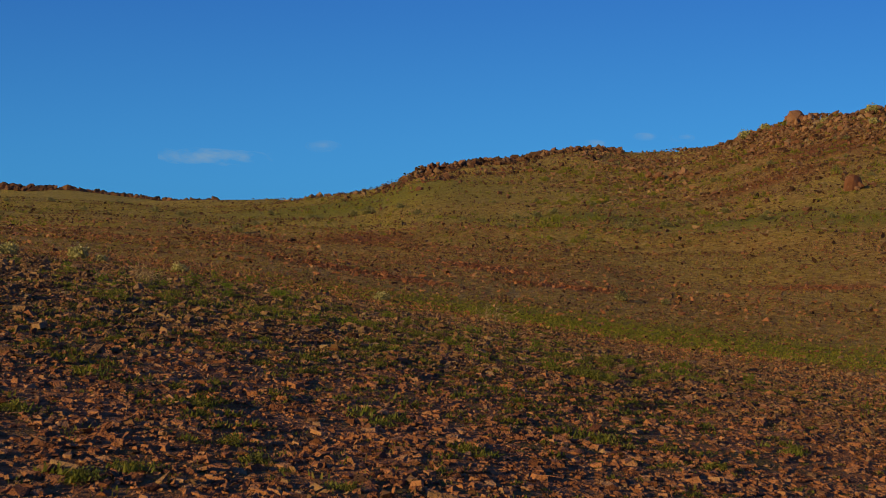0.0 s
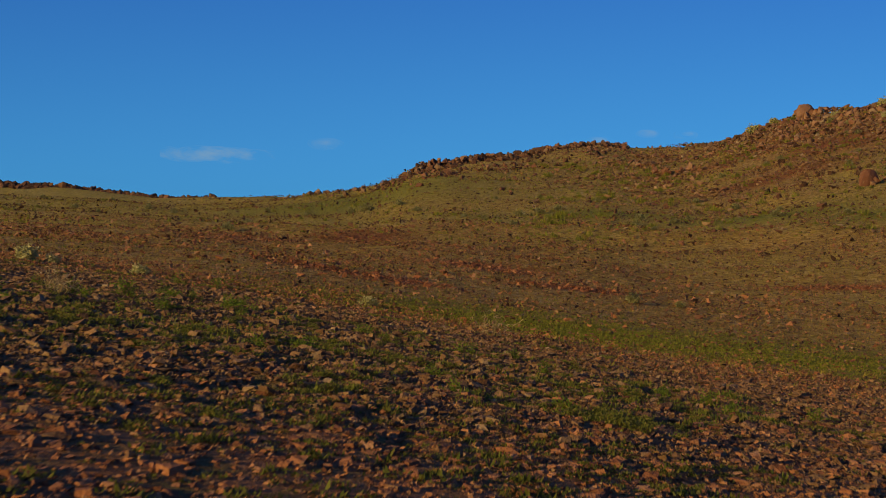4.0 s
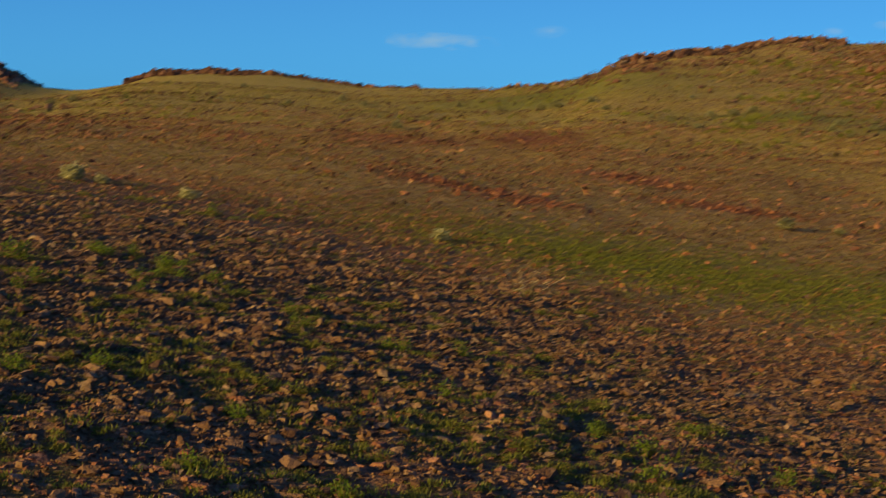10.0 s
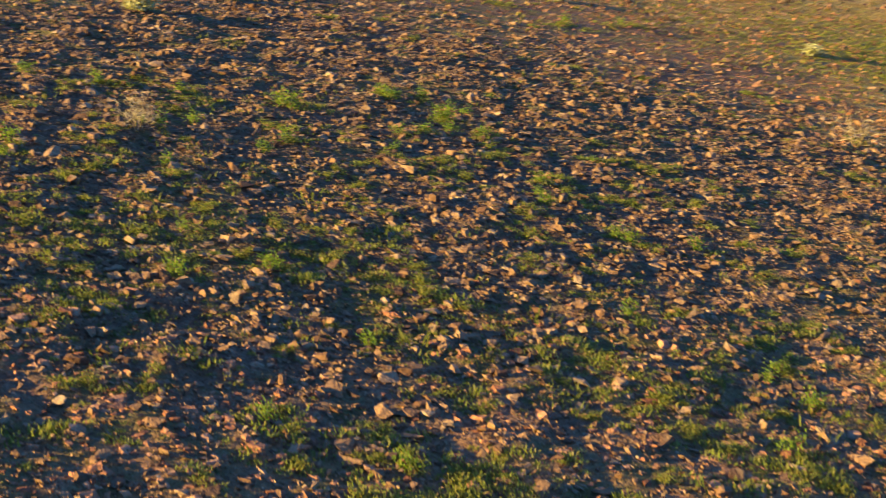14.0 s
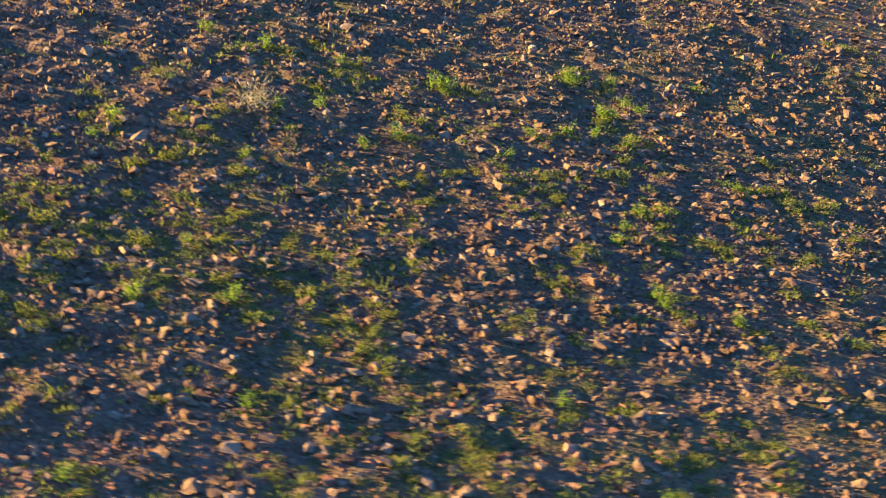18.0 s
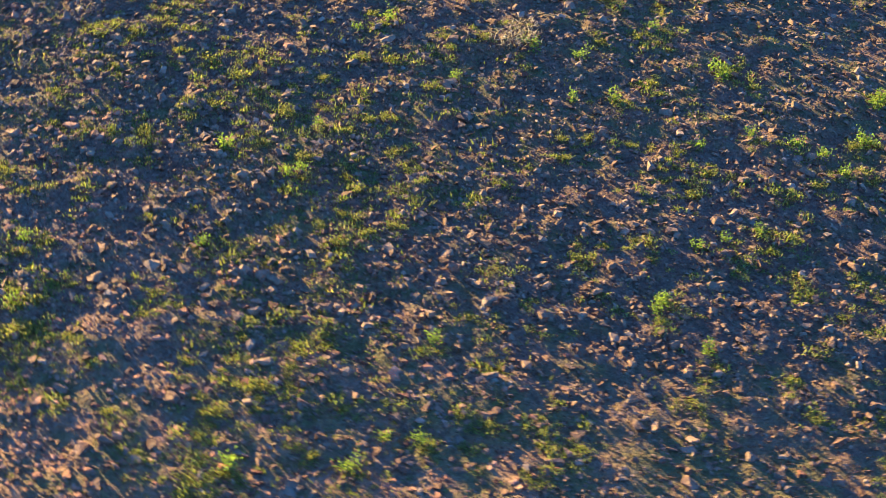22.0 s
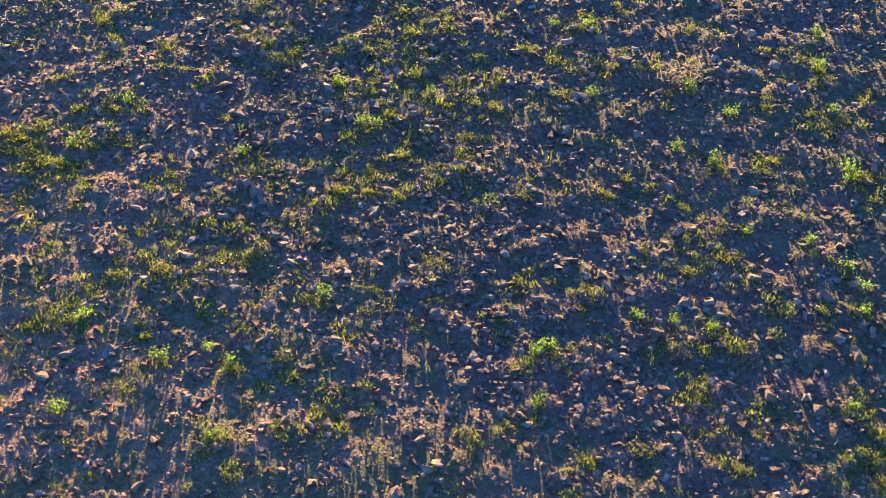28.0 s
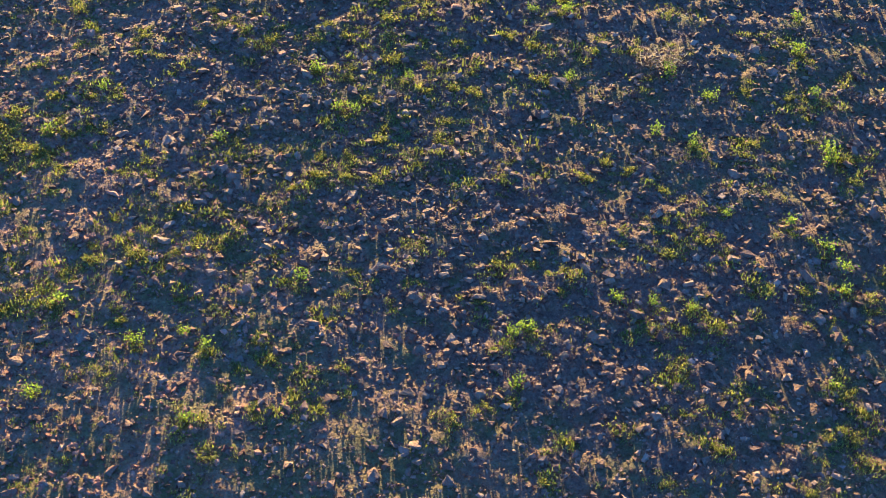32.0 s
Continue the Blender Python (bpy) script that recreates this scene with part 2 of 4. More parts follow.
def leaf_material(name, stops, through_light=0.25):
    m, nt, b = material(name)
    geo = nt.nodes.new("ShaderNodeNewGeometry")
    col = ramp(nt, geo.outputs["Random Per Island"], stops)
    n = noise_node(nt, geo.outputs["Position"], 3.0, 2)
    col = mix(nt, 0.5, col, ramp(nt, n, [(0.3, (0.55, 0.55, 0.5)), (0.7, (1, 1, 1))]), "MULTIPLY")
    nt.links.new(col, b.inputs["Base Color"])
    b.inputs["Roughness"].default_value = 0.7
    b.inputs["Specular IOR Level"].default_value = 0.08
    tr = nt.nodes.new("ShaderNodeBsdfTranslucent")
    nt.links.new(mix(nt, 1.0, col, (1.25, 1.22, 0.9), "MULTIPLY"), tr.inputs[0])
    ms = nt.nodes.new("ShaderNodeMixShader")
    ms.inputs[0].default_value = through_light
    nt.links.new(b.outputs[0], ms.inputs[1])
    nt.links.new(tr.outputs[0], ms.inputs[2])
    out = [x for x in nt.nodes if x.bl_idname == "ShaderNodeOutputMaterial"][0]
    nt.links.new(ms.outputs[0], out.inputs[0])
    return m


MAT_GROUND = ground_material()
BROWN = [(0.0, (0.115, 0.058, 0.036)), (0.35, (0.205, 0.112, 0.066)), (0.7, (0.27, 0.156, 0.092)), (0.93, (0.315, 0.192, 0.117)), (1.0, (0.35, 0.24, 0.157))]
RED = [(0.0, (0.14, 0.05, 0.032)), (0.5, (0.26, 0.096, 0.056)), (1.0, (0.36, 0.155, 0.09))]
DUSK = [(0.0, (0.09, 0.05, 0.036)), (0.5, (0.17, 0.098, 0.064)), (0.85, (0.24, 0.15, 0.098)), (1.0, (0.31, 0.235, 0.165))]
MAT_STONE = stone_material("weathered_brown_stone", BROWN)
MAT_ROCK = stone_material("weathered_brown_rock", BROWN, island=False)
MAT_RED = stone_material("red_stone", RED)
RUST = [(0.0, (0.13, 0.052, 0.033)), (0.4, (0.305, 0.126, 0.074)), (0.85, (0.41, 0.185, 0.106)), (1.0, (0.43, 0.235, 0.147))]
CLOD = [(0.0, (0.13, 0.07, 0.044)), (1.0, (0.26, 0.15, 0.092))]
MAT_CLOD = stone_material("dry_soil_clod", CLOD, 0.95)
MAT_RUST = stone_material("rust_brown_stone", RUST)
MAT_FAR = stone_material("dark_hill_stone", DUSK)
CLIFF = [(0.0, (0.13, 0.054, 0.038)), (0.5, (0.22, 0.098, 0.064)), (1.0, (0.32, 0.18, 0.12))]
# dark brown stone, deepened to carry the shadows among far stones as well
SHADE_BROWN = [(0.0, (0.04, 0.02, 0.015)), (0.5, (0.10, 0.047, 0.032)), (1.0, (0.20, 0.10, 0.062))]
MAT_RIDGE = stone_material("dark_ridge_rock", CLIFF)
MAT_SHADE_BROWN = stone_material("dark_shade_brown_stone", SHADE_BROWN)
MAT_BOULDER = stone_material("red_brown_boulder", CLIFF)
MAT_DARK = stone_material("dark_brown_boulder", SHADE_BROWN)
MAT_GRASS = leaf_material("short_grass", [(0.0, (0.10, 0.125, 0.03)), (0.5, (0.17, 0.18, 0.045)), (1.0, (0.30, 0.25, 0.08))], 0.5)
MAT_WEED = leaf_material("green_weed_leaf", [(0.0, (0.105, 0.175, 0.028)), (1.0, (0.21, 0.28, 0.055))], 0.55)
MAT_SHRUB = leaf_material("grey_sage_leaf", [(0.0, (0.13, 0.14, 0.065)), (1.0, (0.27, 0.26, 0.14))], 0.2)
MAT_STEPPE = leaf_material("steppe_grass", [(0.0, (0.18, 0.16, 0.035)), (1.0, (0.32, 0.24, 0.07))], 0.3)
MAT_DRY = leaf_material("straw", [(0.0, (0.28, 0.21, 0.12)), (1.0, (0.48, 0.38, 0.24))], 0.3)
MAT_PALE = leaf_material("cream_leaf", [(0.0, (0.30, 0.30, 0.14)), (1.0, (0.47, 0.44, 0.24))], 0.25)
MAT_LUSH = leaf_material("lush_grass", [(0.0, (0.12, 0.15, 0.027)), (1.0, (0.23, 0.23, 0.052))], 0.35)
MAT_MATS = leaf_material("mat_leaf", [(0.0, (0.115, 0.145, 0.03)), (0.6, (0.195, 0.215, 0.05)), (1.0, (0.31, 0.265, 0.095))], 0.45)
MAT_DULL = leaf_material("dull_grass", [(0.0, (0.075, 0.095, 0.022)), (1.0, (0.16, 0.155, 0.042))], 0.35)
MAT_STEM = leaf_material("brown_stem", [(0.0, (0.12, 0.09, 0.05)), (1.0, (0.22, 0.16, 0.09))], 0.0)

# ---- the shape of the land ----
RS = np.random.RandomState(11)
LATTICE = RS.rand(256, 256)


def vnoise(x, y):
    """Smooth value noise, 0 to 1, one unit a cell."""
    xi, yi = np.floor(x).astype(int), np.floor(y).astype(int)
    fx, fy = x - xi, y - yi
    fx, fy = fx * fx * (3 - 2 * fx), fy * fy * (3 - 2 * fy)
    a, b = LATTICE[xi % 256, yi % 256], LATTICE[(xi + 1) % 256, yi % 256]
    c, d = LATTICE[xi % 256, (yi + 1) % 256], LATTICE[(xi + 1) % 256, (yi + 1) % 256]
    return (a * (1 - fx) + b * fx) * (1 - fy) + (c * (1 - fx) + d * fx) * fy


def meadow(x, y):
    """The near slope, which falls to the east."""
    x = 25 * np.tanh(x / 25)
    y = np.clip(y, -15, 95) - 30
    return -0.351 - 0.1589 * x - 0.0231 * y + 0.00041 * x * x + 0.00031 * x * y - 0.00099 * y * y + 0.0000209 * y ** 3


# crest of the hills all round the north: bearing in degrees, distance, height
CREST = np.array([(-180, 300, 8), (-40, 420, 8), (-26, 520, 18), (-23.9, 520, 17.5), (-22.8, 500, 12.5), (-21.6, 450, 7.4), (-19.3, 430, 7), (-17.8, 432, 11.4), (-15.3, 430, 11.6), (-12.8, 420, 10.6), (-10.8, 410, 9.4),
                  (-8.5, 380, 8.2), (-6.3, 330, 7.4), (-4.0, 300, 7.6), (-2.7, 291, 8.7), (-0.8, 305, 13.0), (2.4, 320, 15.6), (5.4, 342, 18.6),
                  (7.2, 340, 17.9), (9.2, 334, 18.2), (11.0, 312, 19.3), (12.4, 285, 21.4), (15.8, 275, 21.8), (22, 268, 24), (60, 250, 20), (180, 300, 8)], dtype=float)
RING = 85.0


def knolls(x, y):
    """The small humps and hollows of the slope."""
    return 0.05 * (vnoise(x / 0.37 + 60, y / 0.37 + 17) - 0.5) + 0.036 * (vnoise(x / 0.19, y / 0.19 + 90) - 0.5) + 0.05 * (vnoise(x / 0.55, y / 0.55 + 40) - 0.5)


def height(x, y):
    x, y = np.asarray(x, float), np.asarray(y, float)
    d = np.hypot(x, y) + 1e-6
    az = np.degrees(np.arctan2(x, y))
    D = sum(np.interp(az + o, CREST[:, 0], CREST[:, 1]) for o in (-3, -2, -1, 0, 1, 2, 3)) / 7
    Z = sum(np.interp(az + o, CREST[:, 0], CREST[:, 2]) for o in (-0.5, 0, 0.5)) / 3
    k = np.minimum(1.0, RING / d)
    z0 = meadow(x * k, y * k)
    s = np.clip((d - RING) / (D - RING), 0, 1)
    far = z0 + (Z - z0) * s ** 1.55
    over = np.maximum(0, d - D)
    far = far - np.minimum(0.22 * over * over / (over + 14), 45)
    w = np.clip((d - 60) / 80, 0, 1)
    near = np.exp(-((y - 32) / 40) ** 2)
    rough = near * (0.45 + 0.55 * np.clip((y - 22) / 10, 0, 1)) * knolls(x, y) + 0.06 * (vnoise(x / 1.3 + 9, y / 1.3) - 0.5) + 0.07 * (vnoise(x / 4.1, y / 4.1 + 7) - 0.5)
    rolls = 1.3 * (vnoise(x / 23 + 3, y / 23) - 0.5) + 0.8 * (vnoise(x / 8, y / 8 + 70) - 0.5)
    return far + rough + w * rolls


def h1(x, y):
    return float(height(np.array([x]), np.array([y]))[0])


def mesh_from(name, verts, faces, mat, smooth=False):
    """A mesh from arrays of vertices and of equal faces."""
    me = bpy.data.meshes.new(name)
    n = faces.shape[1]
    me.vertices.add(len(verts))
    me.vertices.foreach_set("co", np.ascontiguousarray(verts, dtype=np.float32).ravel())
    me.loops.add(faces.size)
    me.loops.foreach_set("vertex_index", np.ascontiguousarray(faces, dtype=np.int32).ravel())
    me.polygons.add(len(faces))
    me.polygons.foreach_set("loop_start", np.arange(0, faces.size, n, dtype=np.int32))
    me.polygons.foreach_set("use_smooth", np.full(len(faces), smooth))
    me.update(calc_edges=True)
    me.materials.append(mat)
    return me


CORE = (-13.0, 10.5, 18.0, 48.0)


def in_core(x, y):
    """1 well inside the core of the slope, 0 outside, easing over a metre."""
    d = np.minimum(np.minimum(x - CORE[0], CORE[1] - x), np.minimum(y - CORE[2], CORE[3] - y))
    return np.clip(d / 1.6 - 1.6 * vnoise(x / 2.3 + 14, y / 2.3 + 6) + 0.2, 0, 1)


def clods(x, y):
    """The lumps of the dry soil, on two slanting lattices."""
    u, v = 0.8 * x + 0.6 * y, 0.8 * y - 0.6 * x
    calm = 1 - 0.4 * np.clip((x - 1) / 3, 0, 1)
    return calm * (0.045 * (vnoise(u / 0.19, v / 0.19) - 0.5) + 0.055 * (vnoise(u / 0.33 + 7, v / 0.33 + 77) - 0.5) + 0.06 * (vnoise(v / 0.62 + 3, u / 0.62 + 18) - 0.5))


def surface(x, y):
    """What loose things lie on: the crust over the core, the ground elsewhere."""
    return height(x, y) + np.where(in_core(x, y) > 0.5, 0.01 + clods(x, y), 0)


def build_ground():
    n = 290
    u = np.linspace(-6.3, 6.3, n)
    gx, gy = np.meshgrid(9 * np.sinh(u), 32 + 9 * np.sinh(u), indexing="ij")
    gx, gy = gx.ravel(), gy.ravel()
    v = np.stack([gx, gy, height(gx, gy) - 0.16 * np.clip(2 * in_core(gx, gy) - 1, 0, 1)], 1)
    i = (np.arange(n - 1)[:, None] * n + np.arange(n - 1)[None, :]).ravel()
    return tagged(new("ground", mesh_from("ground", v, np.stack([i, i + n, i + n + 1, i + 1], 1), MAT_GROUND, True)),
                  "brown stony slope with thin green grass film", "ground", kind="structure")


def build_crust():
    """The cloddy soil of the slope's core, in finer relief."""
    gx, gy = np.meshgrid(np.arange(CORE[0], CORE[1], 0.083), np.arange(CORE[2], CORE[3], 0.083), indexing="ij")
    nx, ny = gx.shape
    x, y = gx.ravel(), gy.ravel()
    z = height(x, y) + 0.01 + clods(x, y) - 0.25 * np.clip(1 - 2 * in_core(x, y), 0, 1)
    i = (np.arange(nx - 1)[:, None] * ny + np.arange(ny - 1)[None, :]).ravel()
    return tagged(new("soil", mesh_from("soil", np.stack([x, y, z], 1), np.stack([i, i + ny, i + ny + 1, i + 1], 1), MAT_GROUND, True)),
                  "cloddy dry brown soil of the stony slope", "soil", kind="structure")


ground = build_ground()
crust = build_crust()

# ---- stones ----


def stone_shapes(count, seed, squash=0.6, points=10):
    """Angular stones about one unit wide, as triangle arrays."""
    rng, made = random.Random(seed), []
    for _ in range(count):
        bm = bmesh.new()
        sx, sy, sz = rng.uniform(0.75, 1.25), rng.uniform(0.6, 1.0), squash * rng.uniform(0.6, 1.3)
        for _ in range(points):
            p = Vector((rng.gauss(0, 1), rng.gauss(0, 1), rng.gauss(0, 1))).normalized() * rng.uniform(0.42, 0.56)
            bm.verts.new((p.x * sx, p.y * sy, p.z * sz))
        bmesh.ops.convex_hull(bm, input=bm.verts)
        bmesh.ops.delete(bm, geom=[v for v in bm.verts if not v.link_faces], context="VERTS")
        bmesh.ops.triangulate(bm, faces=bm.faces)
        bm.verts.index_update()
        made.append((np.array([v.co[:] for v in bm.verts]), np.array([[v.index for v in f.verts] for f in bm.faces])))
        bm.free()
    return made


def slab_shapes(count, seed, squash=0.42):
    """Broken flat stones: skewed blocks with a smaller uneven top, about one unit wide."""
    rng, made = random.Random(seed), []
    for _ in range(count):
        bm = bmesh.new()
        sx, sy, sz = rng.uniform(0.8, 1.3), rng.uniform(0.5, 0.95), squash * rng.uniform(0.55, 1.35)
        lean, drop = rng.uniform(-0.25, 0.25), rng.choice((None, None, 4, 5, 6, 7))
        for k, (a, b) in enumerate(((-1, -1), (1, -1), (1, 1), (-1, 1)) * 2):
            up = k > 3
            if k == drop:
                continue
            w = rng.uniform(0.22, 0.46) if up else rng.uniform(0.36, 0.56)
            bm.verts.new((sx * (a * w + lean * up), sy * (b * w + lean * 0.6 * up), sz * ((rng.uniform(0.22, 0.6) if up else -0.5))))
        bmesh.ops.convex_hull(bm, input=bm.verts)
        bmesh.ops.delete(bm, geom=[v for v in bm.verts if not v.link_faces], context="VERTS")
        bmesh.ops.triangulate(bm, faces=bm.faces)
        bm.verts.index_update()
        made.append((np.array([v.co[:] for v in bm.verts]), np.array([[v.index for v in f.verts] for f in bm.faces])))
        bm.free()
    return made


SHAPES = stone_shapes(26, 5, 0.62, 9)
SMALL = stone_shapes(20, 6, 0.66, 6)
TINY = stone_shapes(24, 10, 0.62, 5)
PLATES = slab_shapes(30, 12, 0.42)
LUMPS = stone_shapes(24, 14, 0.62, 8)
GRIT = stone_shapes(16, 9, 0.6, 4)
CHIPS = stone_shapes(20, 13, 0.75, 4)
CRAGS = stone_shapes(16, 8, 0.95, 12)


def turns(rs, n, tilt):
    """n random turns: free about the upright, tilted by up to tilt radians."""
    a, t, b = rs.rand(n) * 6.283, rs.randn(n) * tilt, rs.rand(n) * 6.283
    ca, sa, ct, st, cb, sb = np.cos(a), np.sin(a), np.cos(t), np.sin(t), np.cos(b), np.sin(b)
    z, o = 0 * a, 0 * a + 1
    ra = np.stack([ca, -sa, z, sa, ca, z, z, z, o], 1).reshape(n, 3, 3)
    rt = np.stack([o, z, z, z, ct, -st, z, st, ct], 1).reshape(n, 3, 3)
    rb = np.stack([cb, -sb, z, sb, cb, z, z, z, o], 1).reshape(n, 3, 3)
    return ra @ rt @ rb


def scatter(name, xs, ys, sizes, shapes, mat, label, category, rs, tilt=0.45, sink=0.14, zs=None):
    """Many small pieces that lie on the ground, joined into one mesh."""
    n = len(xs)
    which = rs.randint(0, len(shapes), n)
    rot = turns(rs, n, tilt)
    zs = surface(xs, ys) if zs is None else zs
    V, F, base = [], [], 0
    for k, (sv, sf) in enumerate(shapes):
        idx = np.where(which == k)[0]
        if not len(idx):
            continue
        p = np.einsum("nij,vj->nvi", rot[idx], sv) * sizes[idx, None, None]
        p += np.stack([xs[idx], ys[idx], zs[idx] + sink * sizes[idx]], 1)[:, None, :]
        V.append(p.reshape(-1, 3))
        F.append((sf[None] + (base + np.arange(len(idx)) * len(sv))[:, None, None]).reshape(-1, sf.shape[1]))
        base += len(idx) * len(sv)
    return tagged(new(name, mesh_from(name, np.concatenate(V), np.concatenate(F), mat)), label, category, kind="stuff")


def wedge(rs, n, d0, d1, half, turn=0.0):
    """Places in a sector seen from the south, evenly spread over its area."""
    d = np.sqrt(rs.rand(n) * (d1 * d1 - d0 * d0) + d0 * d0)
    a = np.radians(turn + (rs.rand(n) * 2 - 1) * half)
    return d * np.sin(a), d * np.cos(a)


def stony_edge(x):
    return 57.5 - 8.0 * np.tanh((x + 0.3) / 3.5)


def stoniness(x, y):
    """Stones crowd on the near slope and thin out past its edge."""
    clump = 0.62 + 0.6 * vnoise(x / 0.9 + 5, y / 0.9 + 3) * vnoise(x / 4 + 20, y / 4) + 9 * knolls(x, y)
    past = np.clip((y - stony_edge(x)) / 9 + 0.5, 0, 1)
    sparse = np.clip(0.95 + 0.045 * (x - 0.6 * (y - 32)), 0.6, 1.05) * (1 - 0.25 * np.clip((x - 1) / 3, 0, 1))
    return np.clip(clump * sparse * (1 - 0.86 * past), 0, 1)


def fading(x, y, reach):
    """1 over the slope's core, falling to 0 in an uneven rim that many metres out."""
    d = np.minimum(np.minimum(x - CORE[0], CORE[1] - x), np.minimum(y - CORE[2], CORE[3] - y))
    return np.clip((d + reach + 5 * (vnoise(x / 3 + 33, y / 3) - 0.5)) / 4, 0, 1)


def thin(rs, x, y, f):
    k = rs.rand(len(x)) < f(x, y)
    return x[k], y[k]


def sizes(rs, n, small, mean, big):
    return np.minimum(small + rs.exponential(mean, n), big)


rs = np.random.RandomState(21)
x, y = thin(rs, rs.uniform(-12.5, 9.5, 100000), rs.uniform(21, 46, 100000), lambda a, b: np.clip(0.25 + stoniness(a, b), 0, 1) * fading(a, b, 0.5))
scatter("pebbles", x, y, sizes(rs, len(x), 0.03, 0.018, 0.09), CHIPS, MAT_STONE, "small broken stone chips strewn over dry soil", "stones", rs, 0.6, 0.22)
x, y = thin(rs, rs.uniform(-15, 12, 80000), rs.uniform(16, 50, 80000), lambda a, b: stoniness(a, b) * fading(a, b, 0.5))
scatter("fine_gravel", x, y, sizes(rs, len(x), 0.03, 0.02, 0.1), TINY, MAT_STONE, "small loose angular brown stones on dry soil", "stones", rs, 0.5, 0.24)
x, y = thin(rs, rs.uniform(-20, 16, 130000), rs.uniform(9, 54, 130000), lambda a, b: stoniness(a, b) * fading(a, b, 4.5))
front = rs.rand(len(x)) < np.clip((33 + 0.9 * x - y) / 13 + 0.8 * (vnoise(x / 2, y / 2) - 0.5), 0, 1)
scatter("rusty_gravel", x[front], y[front], sizes(rs, int(front.sum()), 0.045, 0.035, 0.2), PLATES, MAT_RUST, "loose flat rust-brown stones on the slope", "stones", rs, 0.2, 0.07)
x, y = x[~front], y[~front]
scatter("near_gravel", x, y, sizes(rs, len(x), 0.045, 0.035, 0.22) * (1 - 0.32 * np.clip((x - 1) / 3, 0, 1)), PLATES, MAT_STONE, "loose flat brown stones crowded over dry soil", "stones", rs, 0.35, 0.18)
x, y = rs.uniform(-13, 9.5, 15000), rs.uniform(22, 47, 15000)
scatter("soil_clods", x, y, sizes(rs, len(x), 0.085, 0.045, 0.28), LUMPS, MAT_CLOD, "rounded lumps of dry brown soil on the slope", "soil", rs, 0.3, 0.05)
x, y = wedge(rs, 12000, 5, 17, 20, 0)
scatter("front_stones", x, y, sizes(rs, len(x), 0.04, 0.03, 0.16), PLATES, MAT_RUST, "flat rust-brown stones crowded on the near soil", "stones", rs, 0.2, 0.08)
x, y = wedge(rs, 19000, 5, 22, 20, 0)
x, y = thin(rs, x, y, lambda a, b: np.clip(stoniness(a, b) + 0.15, 0, 1))
scatter("front_gravel", x, y, sizes(rs, len(x), 0.025, 0.02, 0.1), TINY, MAT_RUST, "small red-brown stones on the near soil", "stones", rs, 0.5, 0.2)
x, y = wedge(rs, 46000, 5, 98, 24, -3)
out = ~((np.abs(x + 2) < 12) & (y > 13) & (y < 48))
x, y = thin(rs, x[out], y[out], stoniness)
scatter("slope_gravel", x, y, sizes(rs, len(x), 0.06, 0.06, 0.35), SMALL, MAT_STONE, "loose brown stones strewn over the open slope", "stones", rs)

x = rs.uniform(-32, 12, 45000)
y = stony_edge(x) - 3 + rs.randn(45000) * 6.5
k = (y > 38) & (rs.rand(45000) < 0.35 + 0.65 * vnoise(x / 2.2, y / 2.2 + 8))
scatter("edge_rubble", x[k], y[k], sizes(rs, int(k.sum()), 0.05, 0.035, 0.22), GRIT, MAT_RUST, "fine red-brown rubble crowded at the slope's edge", "stones", rs, 0.9, 0.25)

x, y = rs.randn(24000) * 21, 24 + rs.randn(24000) * 21
out = ((np.abs(x + 1) > 14) | (y < -6)) & (y < 62)
x, y = thin(rs, x[out], y[out], lambda a, b: 0.3 + 0.7 * vnoise(a / 1.5 + 9, b / 1.5))
scatter("wide_gravel", x, y, sizes(rs, len(x), 0.06, 0.055, 0.35), GRIT, MAT_STONE, "loose brown stones over the wider slope", "stones", rs, 0.8, 0.2)


def rockiness(x, y):
    """Far stones gather below the ridges and on the eastern hill."""
    d, az = np.hypot(x, y), np.degrees(np.arctan2(x, y))
    up = np.clip((d - 90) / 180, 0, 1)
    east = np.clip((az - 4) / 9, 0, 1)
    return np.clip((0.03 + 0.9 * up * (0.18 + 2.0 * east)) * (0.25 + 1.5 * (vnoise(x / 14, y / 14) > 0.45) * vnoise(x / 4, y / 4 + 9)), 0, 1)


def tussock_shapes(count, seed, blades, tall=0.36):
    """Low clumps of single pointed blades, about one unit wide."""
    rng, made = random.Random(seed), []
    for _ in range(count):
        V = []
        for _ in range(blades):
            a, r0, b = rng.uniform(0, 6.283), 0.32 * math.sqrt(rng.random()), rng.uniform(0, 6.283)
            w, hgt, lean = rng.uniform(0.1, 0.2), tall * rng.uniform(0.5, 1.0), rng.uniform(0.0, 0.3)
            bx, by = r0 * math.cos(a), r0 * math.sin(a)
            V += [(bx - w * math.cos(b), by - w * math.sin(b), -0.08), (bx + w * math.cos(b), by + w * math.sin(b), -0.08), (bx + lean * math.cos(a), by + lean * math.sin(a), hgt)]
        made.append((np.array(V), np.arange(len(V)).reshape(-1, 3)))
    return made


TUSSOCKS = tussock_shapes(12, 71, 5)
x, y = wedge(rs, 50000, 44, 150, 23.5, -6)
x, y = thin(rs, x, y, lambda a, b: 0.35 + 0.65 * (vnoise(a / 4 + 30, b / 7) > 0.45))
scatter("steppe_grit", x, y, sizes(rs, len(x), 0.1, 0.085, 0.55) * np.clip((y - 20) / 70, 0.5, 1), GRIT, MAT_SHADE_BROWN, "dark stones strewn thickly over the steppe", "stones", rs, 0.5, 0.2)
x, y = wedge(rs, 64000, 44, 165, 23.5, -6)
x, y = thin(rs, x, y, lambda a, b: 0.4 + 0.5 * (vnoise(a / 5 + 4, b / 5) > 0.5))
